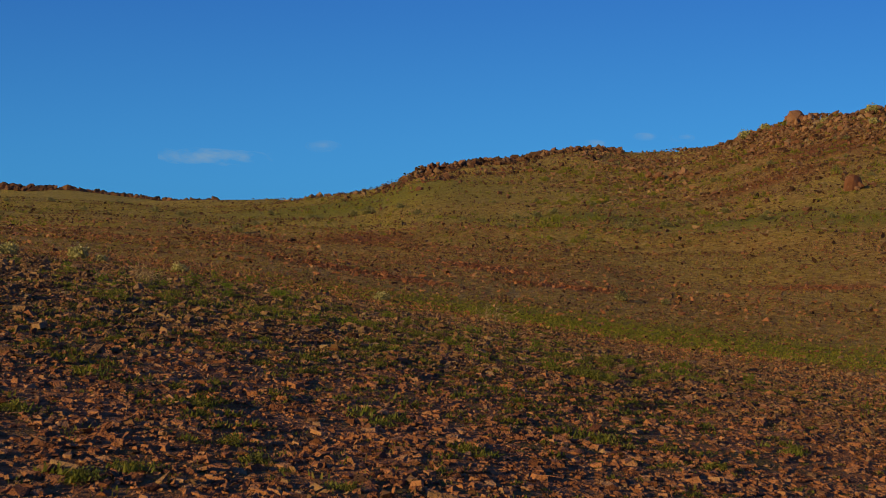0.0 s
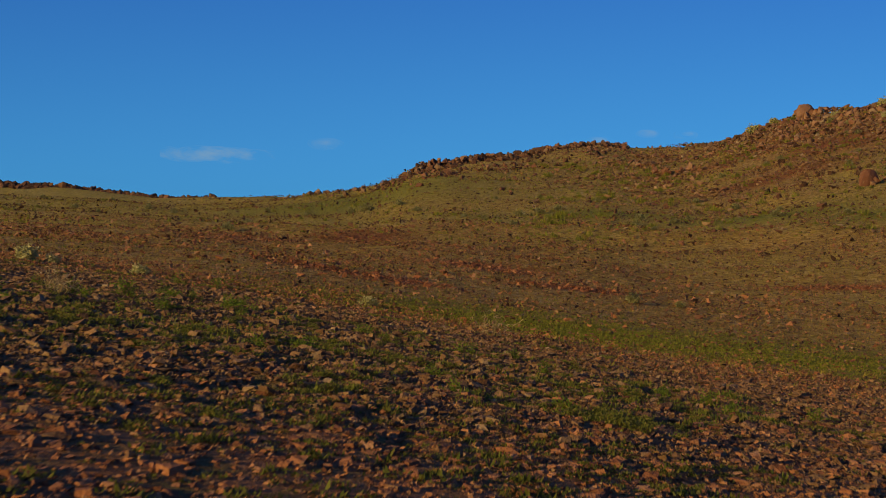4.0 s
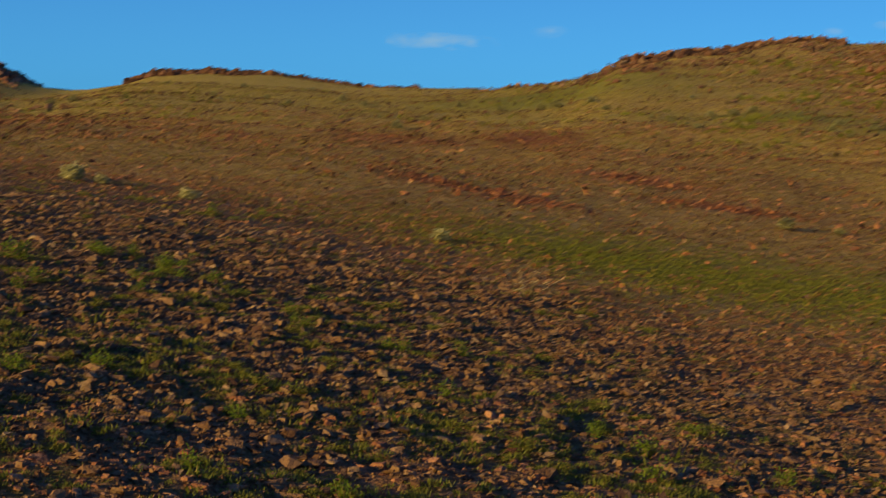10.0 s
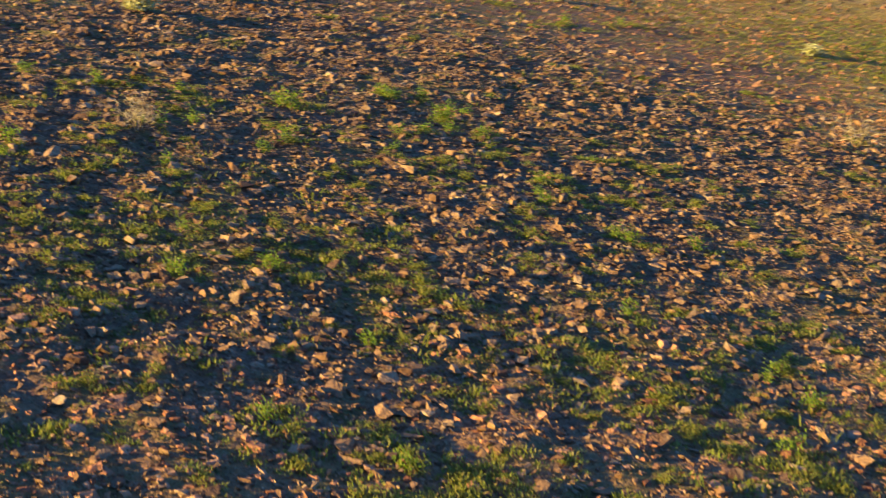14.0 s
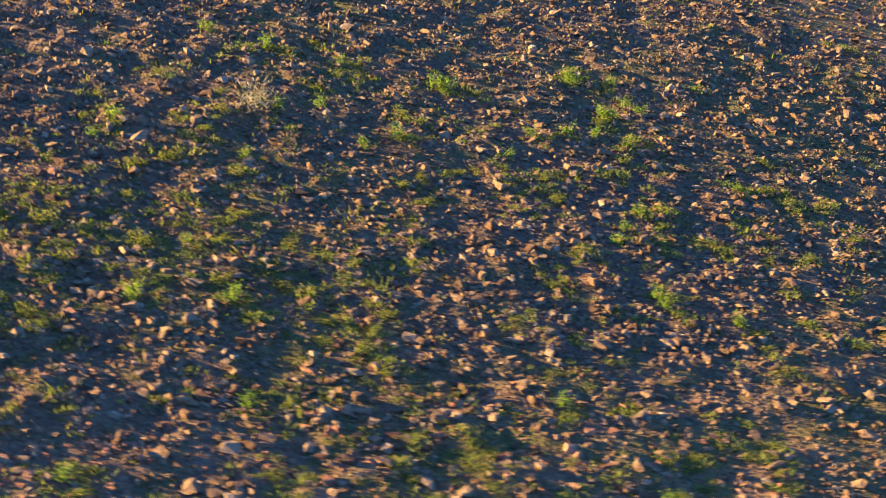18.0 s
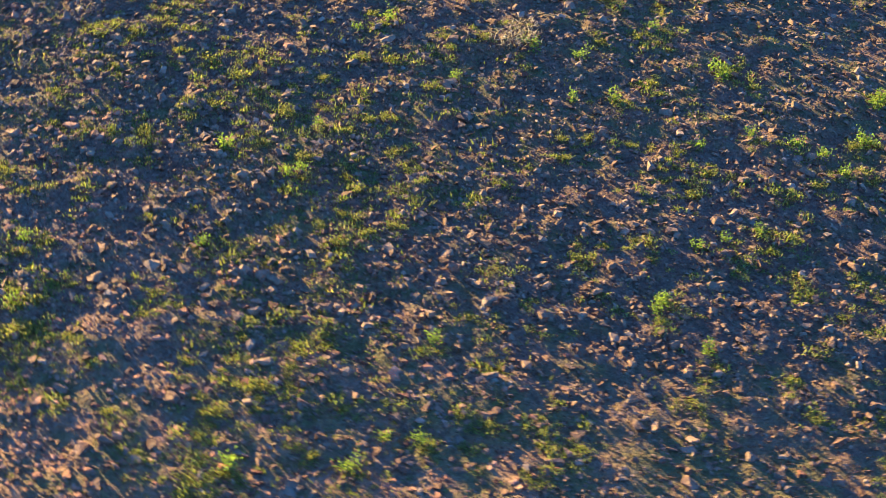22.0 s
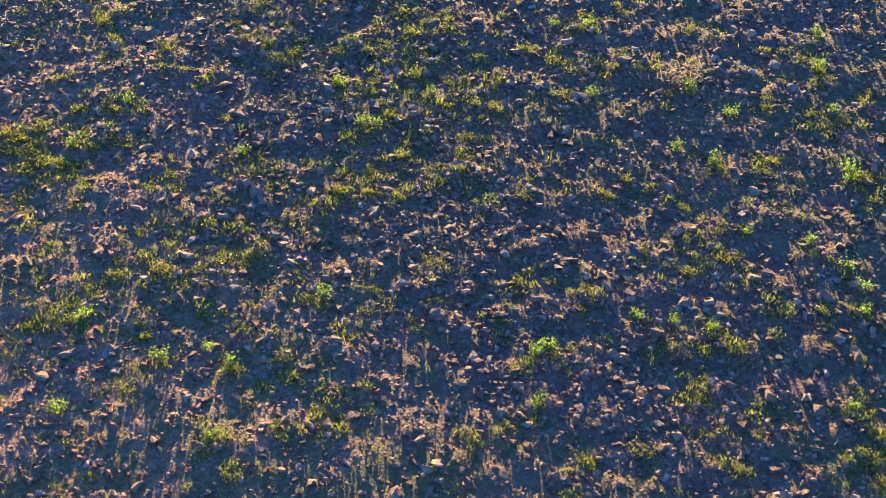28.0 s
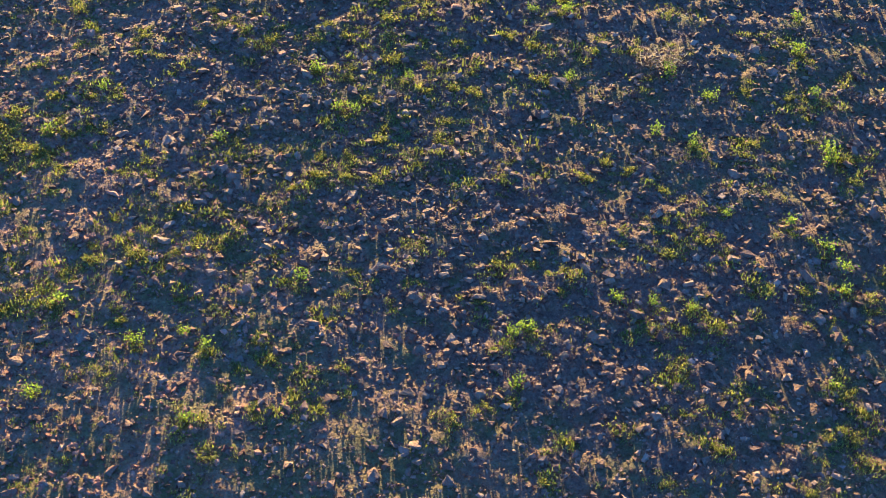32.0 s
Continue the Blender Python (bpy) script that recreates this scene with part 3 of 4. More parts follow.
ruddy = rs.rand(len(x)) < 0.55
scatter("steppe_rubble", x[ruddy], y[ruddy], sizes(rs, int(ruddy.sum()), 0.11, 0.085, 0.55) * np.clip((y[ruddy] - 20) / 70, 0.45, 1), TINY, MAT_RUST, "rust-red stones strewn over the steppe", "stones", rs, 0.5, 0.2)
scatter("steppe_rubble", x[~ruddy], y[~ruddy], sizes(rs, int((~ruddy).sum()), 0.1, 0.07, 0.45) * np.clip((y[~ruddy] - 20) / 70, 0.5, 1), TINY, MAT_STONE, "pale brown stones strewn over the steppe", "stones", rs, 0.5, 0.2)
x, y = wedge(rs, 26000, 46, 160, 23.5, -6)
x, y = thin(rs, x, y, lambda a, b: np.clip(2.2 * vnoise(a / 6 + 40, b / 6 + 9) - 0.45, 0.05, 1))
scatter("steppe_tussocks", x, y, sizes(rs, len(x), 0.12, 0.06, 0.4), TUSSOCKS, MAT_STEPPE, "low olive grass tussocks over the steppe", "grass", rs, 0.1, 0.0)
x, y = wedge(rs, 32000, 130, 335, 23.5, -6)
scatter("hill_grit", x, y, sizes(rs, len(x), 0.2, 0.17, 1.0), GRIT, MAT_SHADE_BROWN, "dark stones strewn thickly over the hill", "stones", rs, 0.6, 0.2)
x, y = wedge(rs, 8000, 140, 335, 23.5, -6)
x, y = thin(rs, x, y, lambda a, b: np.clip(2.4 * vnoise(a / 13 + 4, b / 13 + 19) - 0.6, 0.05, 1))
scatter("hill_tussocks", x, y, sizes(rs, len(x), 0.35, 0.25, 1.3), TUSSOCKS, MAT_LUSH, "low green scrub tussocks over the hill", "grass", rs, 0.1, 0.0)
x, y = wedge(rs, 12000, 50, 300, 23.5, -6)
scatter("pale_grit", x, y, sizes(rs, len(x), 0.05, 0.05, 0.3) * (0.6 + y / 220), GRIT, MAT_STONE, "pale brown pebbles strewn over the steppe", "stones", rs, 0.9, 0.25)
x, y = wedge(rs, 3500, 80, 300, 25, -3)
scatter("steppe_stones", x, y, sizes(rs, len(x), 0.1, 0.07, 0.5), SMALL, MAT_FAR, "small dark stones strewn over the steppe", "stones", rs, 0.6)
x, y = wedge(rs, 66000, 92, 335, 25, -3)
x, y = thin(rs, x, y, rockiness)
scatter("far_stones", x, y, sizes(rs, len(x), 0.13, 0.15, 0.9), TINY, MAT_FAR, "dark red-brown stones on the far hillside", "stones", rs)
x, y = wedge(rs, 42000, 110, 330, 9.5, 11.5)
x, y = thin(rs, x, y, lambda a, b: 0.06 + 0.7 * (vnoise(a / 11 + 4, b / 16) > 0.47) * np.clip((b - 130) / 110, 0, 1) * np.clip((a - 8) / 26, 0.1, 1))
share = rs.rand(len(x))
for lo, hi, mat, label in ((0.0, 0.3, MAT_FAR, "scattered dark brown rocks on the eastern hill"), (0.3, 0.6, MAT_RIDGE, "scattered red-brown rocks on the eastern hill"), (0.6, 1.0, MAT_STONE, "scattered pale brown rocks on the eastern hill")):
    k = (share >= lo) & (share < hi)
    scatter("hill_rocks", x[k], y[k], sizes(rs, int(k.sum()), 0.2, 0.24, 1.6) * np.clip(y[k] / 260, 0.4, 1), SHAPES, mat, label, "rocks", rs)
x, y = wedge(rs, 5000, 120, 330, 10, 10)
scatter("pale_hill_stones", x, y, sizes(rs, len(x), 0.16, 0.16, 0.9) * np.clip(y / 260, 0.35, 1), GRIT, MAT_STONE, "pale brown stones scattered on the hill", "stones", rs, 0.8, 0.2)
for cx, cy, rx, ry, turn in REDS:
    k = int(min(75 * rx * ry, 900))
    u, v = rs.randn(k) * rx * 0.6, rs.randn(k) * ry * 0.6
    c, q = math.cos(radians(turn)), math.sin(radians(turn))
    scatter("red_stone_strip", cx + u * c - v * q, cy + u * q + v * c, sizes(rs, k, 0.09, 0.08, 0.42), SMALL, MAT_RED, "strip of broken red stones across the slope", "stones", rs)


def crag_shapes(count, seed):
    """Craggy boulders about one unit wide, each of several grown-together blocks."""
    rng, made = random.Random(seed), []
    for _ in range(count):
        V, F, base = [], [], 0
        for k in range(rng.randint(7, 11)):
            v, f = rng.choice(CRAGS)
            turn = np.array(Euler((rng.uniform(-0.7, 0.7), rng.uniform(-0.7, 0.7), rng.uniform(0, 6.28))).to_matrix())
            size = rng.uniform(0.45, 0.65) if k == 0 else rng.uniform(0.16, 0.42)
            a, r = rng.uniform(0, 6.28), 0 if k == 0 else rng.uniform(0.18, 0.46)
            V.append(v @ turn.T * size + np.array((r * math.cos(a), r * math.sin(a), rng.uniform(-0.12, 0.12) * (k > 0))))
            F.append(f + base)
            base += len(v)
        made.append((np.concatenate(V), np.concatenate(F)))
    return made


def boulder_meshes():
    return [mesh_from("boulder", v, f, MAT_BOULDER if k % 3 else MAT_DARK) for k, (v, f) in enumerate(crag_shapes(21, 33))]


BOULDERS = boulder_meshes()


def boulder(px, py, size, rng, label="red-brown weathered boulder on the ridge", group="boulders on the ridge"):
    ob = new("boulder", rng.choice(BOULDERS if group == "boulders on the ridge" else [b for k, b in enumerate(BOULDERS) if k % 3]))
    ob.matrix_world = Matrix.LocRotScale((px, py, h1(px, py) + 0.16 * size), Euler((rng.uniform(-0.4, 0.4), rng.uniform(-0.4, 0.4), rng.uniform(0, 6.28))), (size, size * rng.uniform(0.7, 1.1), size * rng.uniform(0.7, 1.2)))
    return tagged(ob, label, "boulder", group)


rng = random.Random(31)


def along_crest(az0, az1, n, lo, hi, back=0.0, spread=4.0):
    for _ in range(n):
        az = rng.uniform(az0, az1)
        d = float(np.interp(az, CREST[:, 0], CREST[:, 1])) - back - abs(rng.gauss(0, spread))
        boulder(d * math.sin(radians(az)), d * math.cos(radians(az)), min(hi, lo + rng.expovariate(3 / (hi - lo))), rng)


def crest_rubble(az0, az1, n, lo, mean, hi, spread, mat=None):
    az = rs.uniform(az0, az1, n)
    d = np.interp(az, CREST[:, 0], CREST[:, 1]) + 1.0 - np.minimum(np.abs(rs.randn(n)), 1.8) * spread
    scatter("crest_rubble", d * np.sin(np.radians(az)), d * np.cos(np.radians(az)), sizes(rs, n, lo, mean, hi), CRAGS, mat or MAT_FAR, "broken dark red-brown rock along the crest", "rubble", rs, 0.5, 0.1)


crest_rubble(-18.6, -13, 900, 0.8, 0.7, 3.4, 9, MAT_SHADE_BROWN)
crest_rubble(-13, -8.2, 700, 0.5, 0.5, 2.2, 6, MAT_SHADE_BROWN)
crest_rubble(-6.5, -1.0, 170, 0.3, 0.4, 1.6, 8)
crest_rubble(-1.0, 6.6, 500, 0.4, 0.45, 2.0, 5)
crest_rubble(-1.0, 6.6, 600, 0.4, 0.45, 2.0, 6, MAT_SHADE_BROWN)
crest_rubble(-2.2, 5.5, 520, 0.3, 0.32, 1.7, 22, MAT_SHADE_BROWN)
crest_rubble(-2.2, 8, 260, 0.3, 0.3, 1.6, 34, MAT_RIDGE)
crest_rubble(9.0, 19, 1500, 0.3, 0.3, 1.7, 18)
crest_rubble(10.8, 19, 420, 0.4, 0.4, 1.9, 13, MAT_RIDGE)
crest_rubble(10.8, 19, 1100, 0.3, 0.32, 1.7, 18, MAT_SHADE_BROWN)
crest_rubble(8, 19, 900, 0.25, 0.25, 1.3, 60, MAT_SHADE_BROWN)
crest_rubble(-29, -21.5, 1100, 0.7, 0.8, 3.4, 14, MAT_RIDGE)
crest_rubble(-29, -22, 1800, 0.7, 0.7, 3.0, 75, MAT_RIDGE)
x, y = wedge(rs, 1500, 165, 300, 4.5, -23)
x, y = thin(rs, x, y, lambda a, b: np.clip(2.4 * (vnoise(a / 9, b / 9) - 0.42), 0, 1))
scatter("foot_rocks", x, y, sizes(rs, len(x), 0.3, 0.3, 1.4), SHAPES, MAT_STONE, "pale rocks strewn at the foot of the hill", "rocks", rs)
along_crest(-18.6, -12, 50, 0.6, 2.4)
along_crest(-12, -8.6, 15, 0.4, 1.2)
along_crest(-6, -1.0, 16, 0.5, 1.5)
along_crest(-0.9, 6.4, 80, 0.9, 3.2)
along_crest(10.2, 18, 54, 0.6, 2.0, 0, 11)
HILL = "large weathered boulder on the grassy hillside"
for bx, by, size in ((36.4, 264, 4.0), (40.3, 264.6, 3.4), (31.3, 265.8, 2.0), (50.2, 182, 1.4), (35.1, 196, 1.6), (33.2, 197, 1.3), (52.7, 264, 2.4), (64.6, 277, 3.4), (60.3, 276, 2.3), (66.5, 277, 2.2), (63, 274.5, 1.8), (-2.6, 303, 4.0), (0.2, 305, 3.6), (3.5, 307, 3.6), (33.4, 340, 3.4)):
    boulder(bx, by, size, rng, HILL, "boulders on the hillside")

# two rounded boulders that stand out from the broken rock, with blocks grown to their sides
for bx, by, size, tall, tip in ((62.6, 278.0, 3.3, 4.8, 0.1), (47.7, 181.6, 2.2, 2.3, 0.3)):
    v, f = stone_shapes(1, int(bx) + 15, 0.95, 80)[0]
    V, F = [v], [f]
    for k in range(7):
        v, f = CRAGS[(k * 5 + int(bx)) % len(CRAGS)]
        a, r = k * 0.9 + bx, 0.34 + 0.05 * (k % 3)
        F.append(f + sum(len(p) for p in V))
        V.append(v * (0.34 + 0.06 * (k % 4)) + np.array((r * math.cos(a), r * math.sin(a), -0.2 + 0.11 * (k % 4))))
    dome = new("boulder", mesh_from("boulder", np.concatenate(V), np.concatenate(F), MAT_BOULDER))
    dome.matrix_world = Matrix.LocRotScale((bx, by, h1(bx, by) + 0.16 * tall), Euler((0.1, -tip, 0.4)), (size, size, tall))
    tagged(dome, "large rounded red-brown boulder among broken rock", "boulder", "boulders on the hillside")

# ---- grass and weeds ----


def tuft_shapes(count, seed, blades, spread, tall, wide):
    """Small tufts of single bent blades."""
    rng, made = random.Random(seed), []
    for _ in range(count):
        V, F = [], []
        for _ in range(blades):
            a, r0 = rng.uniform(0, 6.283), rng.uniform(0, spread * 0.5)
            lean, hgt, w = rng.uniform(0.1, 0.8), tall * rng.uniform(0.45, 1.0), wide * rng.uniform(0.6, 1.2)
            bx, by = r0 * math.cos(a), r0 * math.sin(a)
            dx, dy = math.cos(a) * lean * hgt, math.sin(a) * lean * hgt
            wx, wy = -math.sin(a + rng.uniform(-0.9, 0.9)) * w, math.cos(a + rng.uniform(-0.9, 0.9)) * w
            k = len(V)
            V += [(bx - wx, by - wy, 0), (bx + wx, by + wy, 0), (bx + dx * 0.5 + wx * 0.8, by + dy * 0.5 + wy * 0.8, hgt * 0.6),
                  (bx + dx * 0.5 - wx * 0.8, by + dy * 0.5 - wy * 0.8, hgt * 0.6), (bx + dx * 1.1, by + dy * 1.1, hgt)]
            F += [(k, k + 1, k + 2), (k, k + 2, k + 3), (k + 3, k + 2, k + 4)]
        made.append((np.array(V), np.array(F)))
    return made


def greenness(x, y):
    s = vnoise(x / 1.6 + 50, y / 1.6) * 0.6 + vnoise(x / 6 + 11, y / 6 + 31) * 0.6
    return np.clip((s - 0.45) * 2.2, 0.03, 1)


TUFTS = tuft_shapes(10, 3, 12, 1.3, 0.2, 0.025)
LOOSE = tuft_shapes(8, 6, 9, 1.3, 0.28, 0.03)
x, y = thin(rs, rs.uniform(-15, 11, 5000), rs.uniform(12, 50, 5000), greenness)
scatter("near_grass", x, y, sizes(rs, len(x), 0.14, 0.08, 0.5), TUFTS, MAT_GRASS, "short yellow-green grass tufts between stones", "grass", rs, 0.1, 0.0)
x, y = wedge(rs, 20000, 48, 300, 25, -3)
x, y = thin(rs, x, y, lambda a, b: np.clip((b - stony_edge(a)) / 10, 0, 1) * (0.3 + 0.7 * vnoise(a / 3, b / 3)) * np.minimum(1, 0.25 + b / 200))
scatter("steppe_grass", x, y, 0.12 + 0.0012 * y + rs.rand(len(x)) * 0.15, TUSSOCKS, MAT_STEPPE, "thin tawny and olive grass of the open steppe", "grass", rs, 0.1, 0.0)
for cx, cy, rx, ry, turn in GREENS[:2]:
    u, v = rs.randn(9000) * rx * 0.85, rs.randn(9000) * ry * 0.75
    c, q = math.cos(radians(turn)), math.sin(radians(turn))
    scatter("lush_grass", cx + u * c - v * q, cy + u * q + v * c, 0.10 + rs.rand(9000) * 0.14, TUSSOCKS, MAT_LUSH, "lush green grass along the damp flat", "grass", rs, 0.1, 0.0)
x, y = thin(rs, *wedge(rs, 8500, 5, 98, 24, -3), greenness)
scatter("slope_grass", x, y, sizes(rs, len(x), 0.2, 0.1, 0.6), LOOSE, MAT_DULL, "short dry green grass tufts on the slope", "grass", rs, 0.1, 0.0)


# ---- single plants and rocks ----


def part(name, mesh, parent, label=""):
    ob = new(name, mesh)
    ob.parent = parent
    if label:
        ob["label"] = label
    return ob


def leafy(rng, leaves, tall, wide, leaf, narrow=0.45, ball=False):
    """Stems and small leaves of a plant about tall and wide, as two triangle meshes."""
    sv, sf, lv, lf = [], [], [], []
    stems = max(5, leaves // 22)
    for _ in range(stems):
        a, out_by = rng.uniform(0, 6.283), wide * 0.5 * math.sqrt(rng.random())
        hgt = tall * rng.uniform(0.55, 1.0) * (1 - (0.55 * (2 * out_by / wide) ** 2 if ball else 0.3 * out_by / wide))
        tip = Vector((math.cos(a) * out_by, math.sin(a) * out_by, hgt))
        w, k = leaf * 0.12, len(sv)
        root = Vector((tip.x * 0.25, tip.y * 0.25, -0.02))
        side = Vector((-math.sin(a), math.cos(a), 0)) * w
        sv += [root - side, root + side, tip + side * 0.3, root + Vector((0, 0, 0)) + Vector((math.cos(a), math.sin(a), 0)) * w]
        sf += [(k, k + 1, k + 2), (k + 1, k + 3, k + 2), (k + 3, k, k + 2)]
        for _ in range(leaves // stems):
            f = rng.uniform(0.2, 1.0)
            p = root.lerp(tip, f) + Vector((rng.gauss(0, 1), rng.gauss(0, 1), rng.gauss(0, 0.6))) * leaf * 0.9
            p.z = max(p.z, 0.0)
            d = Vector((rng.gauss(0, 1), rng.gauss(0, 1), rng.uniform(0.1, 1.4))).normalized() * leaf * rng.uniform(0.6, 1.2)
            q = d.cross(Vector((rng.gauss(0, 1), rng.gauss(0, 1), rng.gauss(0, 1)))).normalized() * leaf * narrow * 0.5
            k = len(lv)
            lv += [p, p + d * 0.5 + q, p + d, p + d * 0.5 - q]
            lf += [(k, k + 1, k + 2), (k, k + 2, k + 3)]
    return (np.array(sv), np.array(sf)), (np.array(lv), np.array(lf))


def plant_kind(name, seed, count, mat, leaf_name, **shape):
    """Some variants of a plant, each a pair of meshes for stems and leaves."""
    rng, made = random.Random(seed), []
    for _ in range(count):
        (sv, sf), (lv, lf) = leafy(rng, **shape)
        made.append((mesh_from("stem", sv, sf, MAT_STEM), mesh_from(leaf_name, lv, lf, mat)))
    return name, leaf_name, made


def plant(kind, px, py, size, rng, label, category, group):
    name, leaf_name, made = kind
    ob = new(name)
    stems, leaves = rng.choice(made)
    ob.matrix_world = Matrix.LocRotScale((px, py, h1(px, py)), Euler((0, 0, rng.uniform(0, 6.28))), (size, size, size * rng.uniform(0.85, 1.15)))
    part("stem", stems, ob)["kind"] = "stuff"
    part(leaf_name, leaves, ob)["kind"] = "stuff"
    return tagged(ob, label, category, group)


rng = random.Random(47)
def mat_shapes(count, seed, leaves, tall=0.25):
    """Low mats of many short upright leaves, about one unit wide."""
    rng, made = random.Random(seed), []
    for _ in range(count):
        V = []
        for _ in range(leaves):
            a, r0, b = rng.uniform(0, 6.283), 0.5 * rng.random() ** 0.7, rng.uniform(0, 6.283)
            w, n, hgt = rng.uniform(0.022, 0.045), rng.uniform(0.05, 0.13), tall * (1 - r0) * rng.uniform(0.2, 1.0)
            p = Vector((r0 * math.cos(a), r0 * math.sin(a), hgt * 0.4))
            q = Vector((math.cos(b), math.sin(b), 0))
            V += [tuple(p - q * w), tuple(p + q * w), tuple(p + Vector((n * math.cos(b + 1.6), n * math.sin(b + 1.6), hgt)))]
        made.append((np.array(V), np.arange(len(V)).reshape(-1, 3)))
    return made


MATTED = mat_shapes(12, 48, 56)
FLAT_MATS = mat_shapes(10, 49, 44, 0.17)


SCRUB = mat_shapes(10, 50, 60, 0.6)
x, y = wedge(rs, 2600, 150, 300, 8.5, 11.5)
x, y = thin(rs, x, y, lambda a, b: 0.15 + 0.7 * (vnoise(a / 12 + 14, b / 12) > 0.5))
scatter("hill_scrub", x, y, sizes(rs, len(x), 0.35, 0.3, 1.7), SCRUB, MAT_LUSH, "grey-green scrub between the rocks of the hill", "shrubs", rs, 0.1, 0.0)


def matting(x, y):
    """Low leafy plants grow in patches a metre or two wide."""
    s = vnoise(x / 1.3 + 70, y / 1.3 + 12) * 0.55 + vnoise(x / 5 + 2, y / 5 + 44) * 0.65
    return np.clip((s - 0.58) * 3.2, 0.04, 1)


# plan of the leafy patches on the slope: place and half width
PATCH_A = [(-3.6, 13.1, 0.10), (-2.6, 11.0, 0.11), (-2.3, 11.6, 0.13), (-1.8, 13.2, 0.20), (-1.5, 12.6, 0.14), (-0.7, 12.0, 0.10), (-4.5, 17.5, 0.13), (-3.7, 15.8, 0.12), (-2.3, 14.8, 0.10), (-0.5, 16.0, 0.18), (0.3, 14.7, 0.16), (1.8, 17.0, 0.19), (2.4, 15.9, 0.12), (3.0, 16.2, 0.18), (-4.0, 19.1, 0.14), (-2.5, 21.8, 0.16), (-1.7, 20.1, 0.11), (2.3, 20.1, 0.15), (4.3, 18.6, 0.18), (-5.3, 25.5, 0.40), (-4.3, 25.9, 0.16), (-3.4, 25.2, 0.16), (-2.2, 25.8, 0.12), (-1.1, 25.0, 0.21), (-0.9, 23.5, 0.27), (-0.7, 24.0, 0.10), (-0.7, 25.3, 0.10), (-0.3, 24.3, 0.10), (0.3, 25.4, 0.16), (0.4, 25.9, 0.11)]
PATCH_B = [(0.7, 24.2, 0.10), (0.8, 25.5, 0.40), (1.1, 25.1, 0.16), (1.5, 25.7, 0.16), (2.3, 25.9, 0.43), (2.3, 24.8, 0.24), (2.4, 25.4, 0.33), (2.9, 26.0, 0.33), (2.9, 25.5, 0.16), (-7.2, 26.4, 0.16), (-6.9, 26.7, 0.16), (-6.4, 28.9, 0.25), (-6.4, 26.9, 0.41), (-5.8, 26.6, 0.40), (-5.4, 26.1, 0.40), (-5.3, 30.0, 0.16), (-5.0, 26.9, 0.14), (-4.9, 28.5, 0.49), (-4.9, 27.5, 0.59), (-4.6, 29.4, 0.16), (-4.3, 28.0, 0.63), (-3.9, 28.4, 0.16), (-3.8, 27.8, 0.20), (-3.6, 29.5, 0.21), (-3.4, 27.7, 0.37), (-3.4, 28.9, 0.51), (-3.0, 29.9, 0.18), (-3.0, 29.5, 0.22), (-3.0, 27.3, 0.16), (-2.7, 28.4, 0.23)]
PATCH_C = [(-2.5, 26.8, 0.26), (-2.5, 28.6, 0.30), (-2.2, 28.1, 0.13), (-2.2, 29.3, 0.29), (-2.1, 26.3, 0.10), (-2.1, 26.6, 0.16), (-1.8, 30.0, 0.21), (-1.6, 29.3, 0.27), (-1.3, 29.1, 0.12), (-0.6, 26.2, 0.10), (-0.5, 29.7, 0.16), (-0.3, 27.2, 0.15), (-0.1, 30.0, 0.33), (0.3, 28.6, 0.10), (0.4, 29.9, 0.16), (0.4, 28.0, 0.24), (1.3, 26.1, 0.10), (1.3, 26.4, 0.16), (1.4, 27.6, 0.24), (1.6, 29.5, 0.16), (1.8, 27.5, 0.16), (2.1, 28.9, 0.16), (2.3, 26.2, 0.21), (2.4, 29.7, 0.35), (2.4, 26.6, 0.16), (2.7, 28.2, 0.14), (2.9, 27.0, 0.16), (3.1, 29.7, 0.15), (3.1, 29.2, 0.53), (3.3, 26.1, 0.16)]
PATCH_D = [(3.5, 29.2, 0.16), (3.6, 28.7, 0.31), (3.7, 26.8, 0.11), (3.8, 27.4, 0.10), (4.0, 28.6, 0.18), (4.1, 29.7, 0.10), (4.2, 30.0, 0.10), (4.5, 28.7, 0.16), (4.6, 29.0, 0.26), (4.6, 27.8, 0.16), (4.8, 28.5, 0.28), (5.1, 28.6, 0.16), (-8.3, 34.0, 0.21), (-8.3, 33.6, 0.16), (-7.8, 31.9, 0.13), (-7.5, 30.6, 0.16), (-7.0, 30.1, 0.16), (-6.5, 30.3, 0.19), (-6.3, 32.1, 0.16), (-6.2, 31.4, 0.16), (-5.9, 31.5, 0.20), (-5.8, 32.7, 0.18), (-5.4, 30.5, 0.31), (-4.5, 31.2, 0.29), (-4.0, 30.1, 0.16), (-3.5, 30.5, 0.16), (-3.5, 33.8, 0.19), (-3.4, 33.4, 0.16), (-3.4, 30.2, 0.25), (-2.9, 33.4, 0.19)]
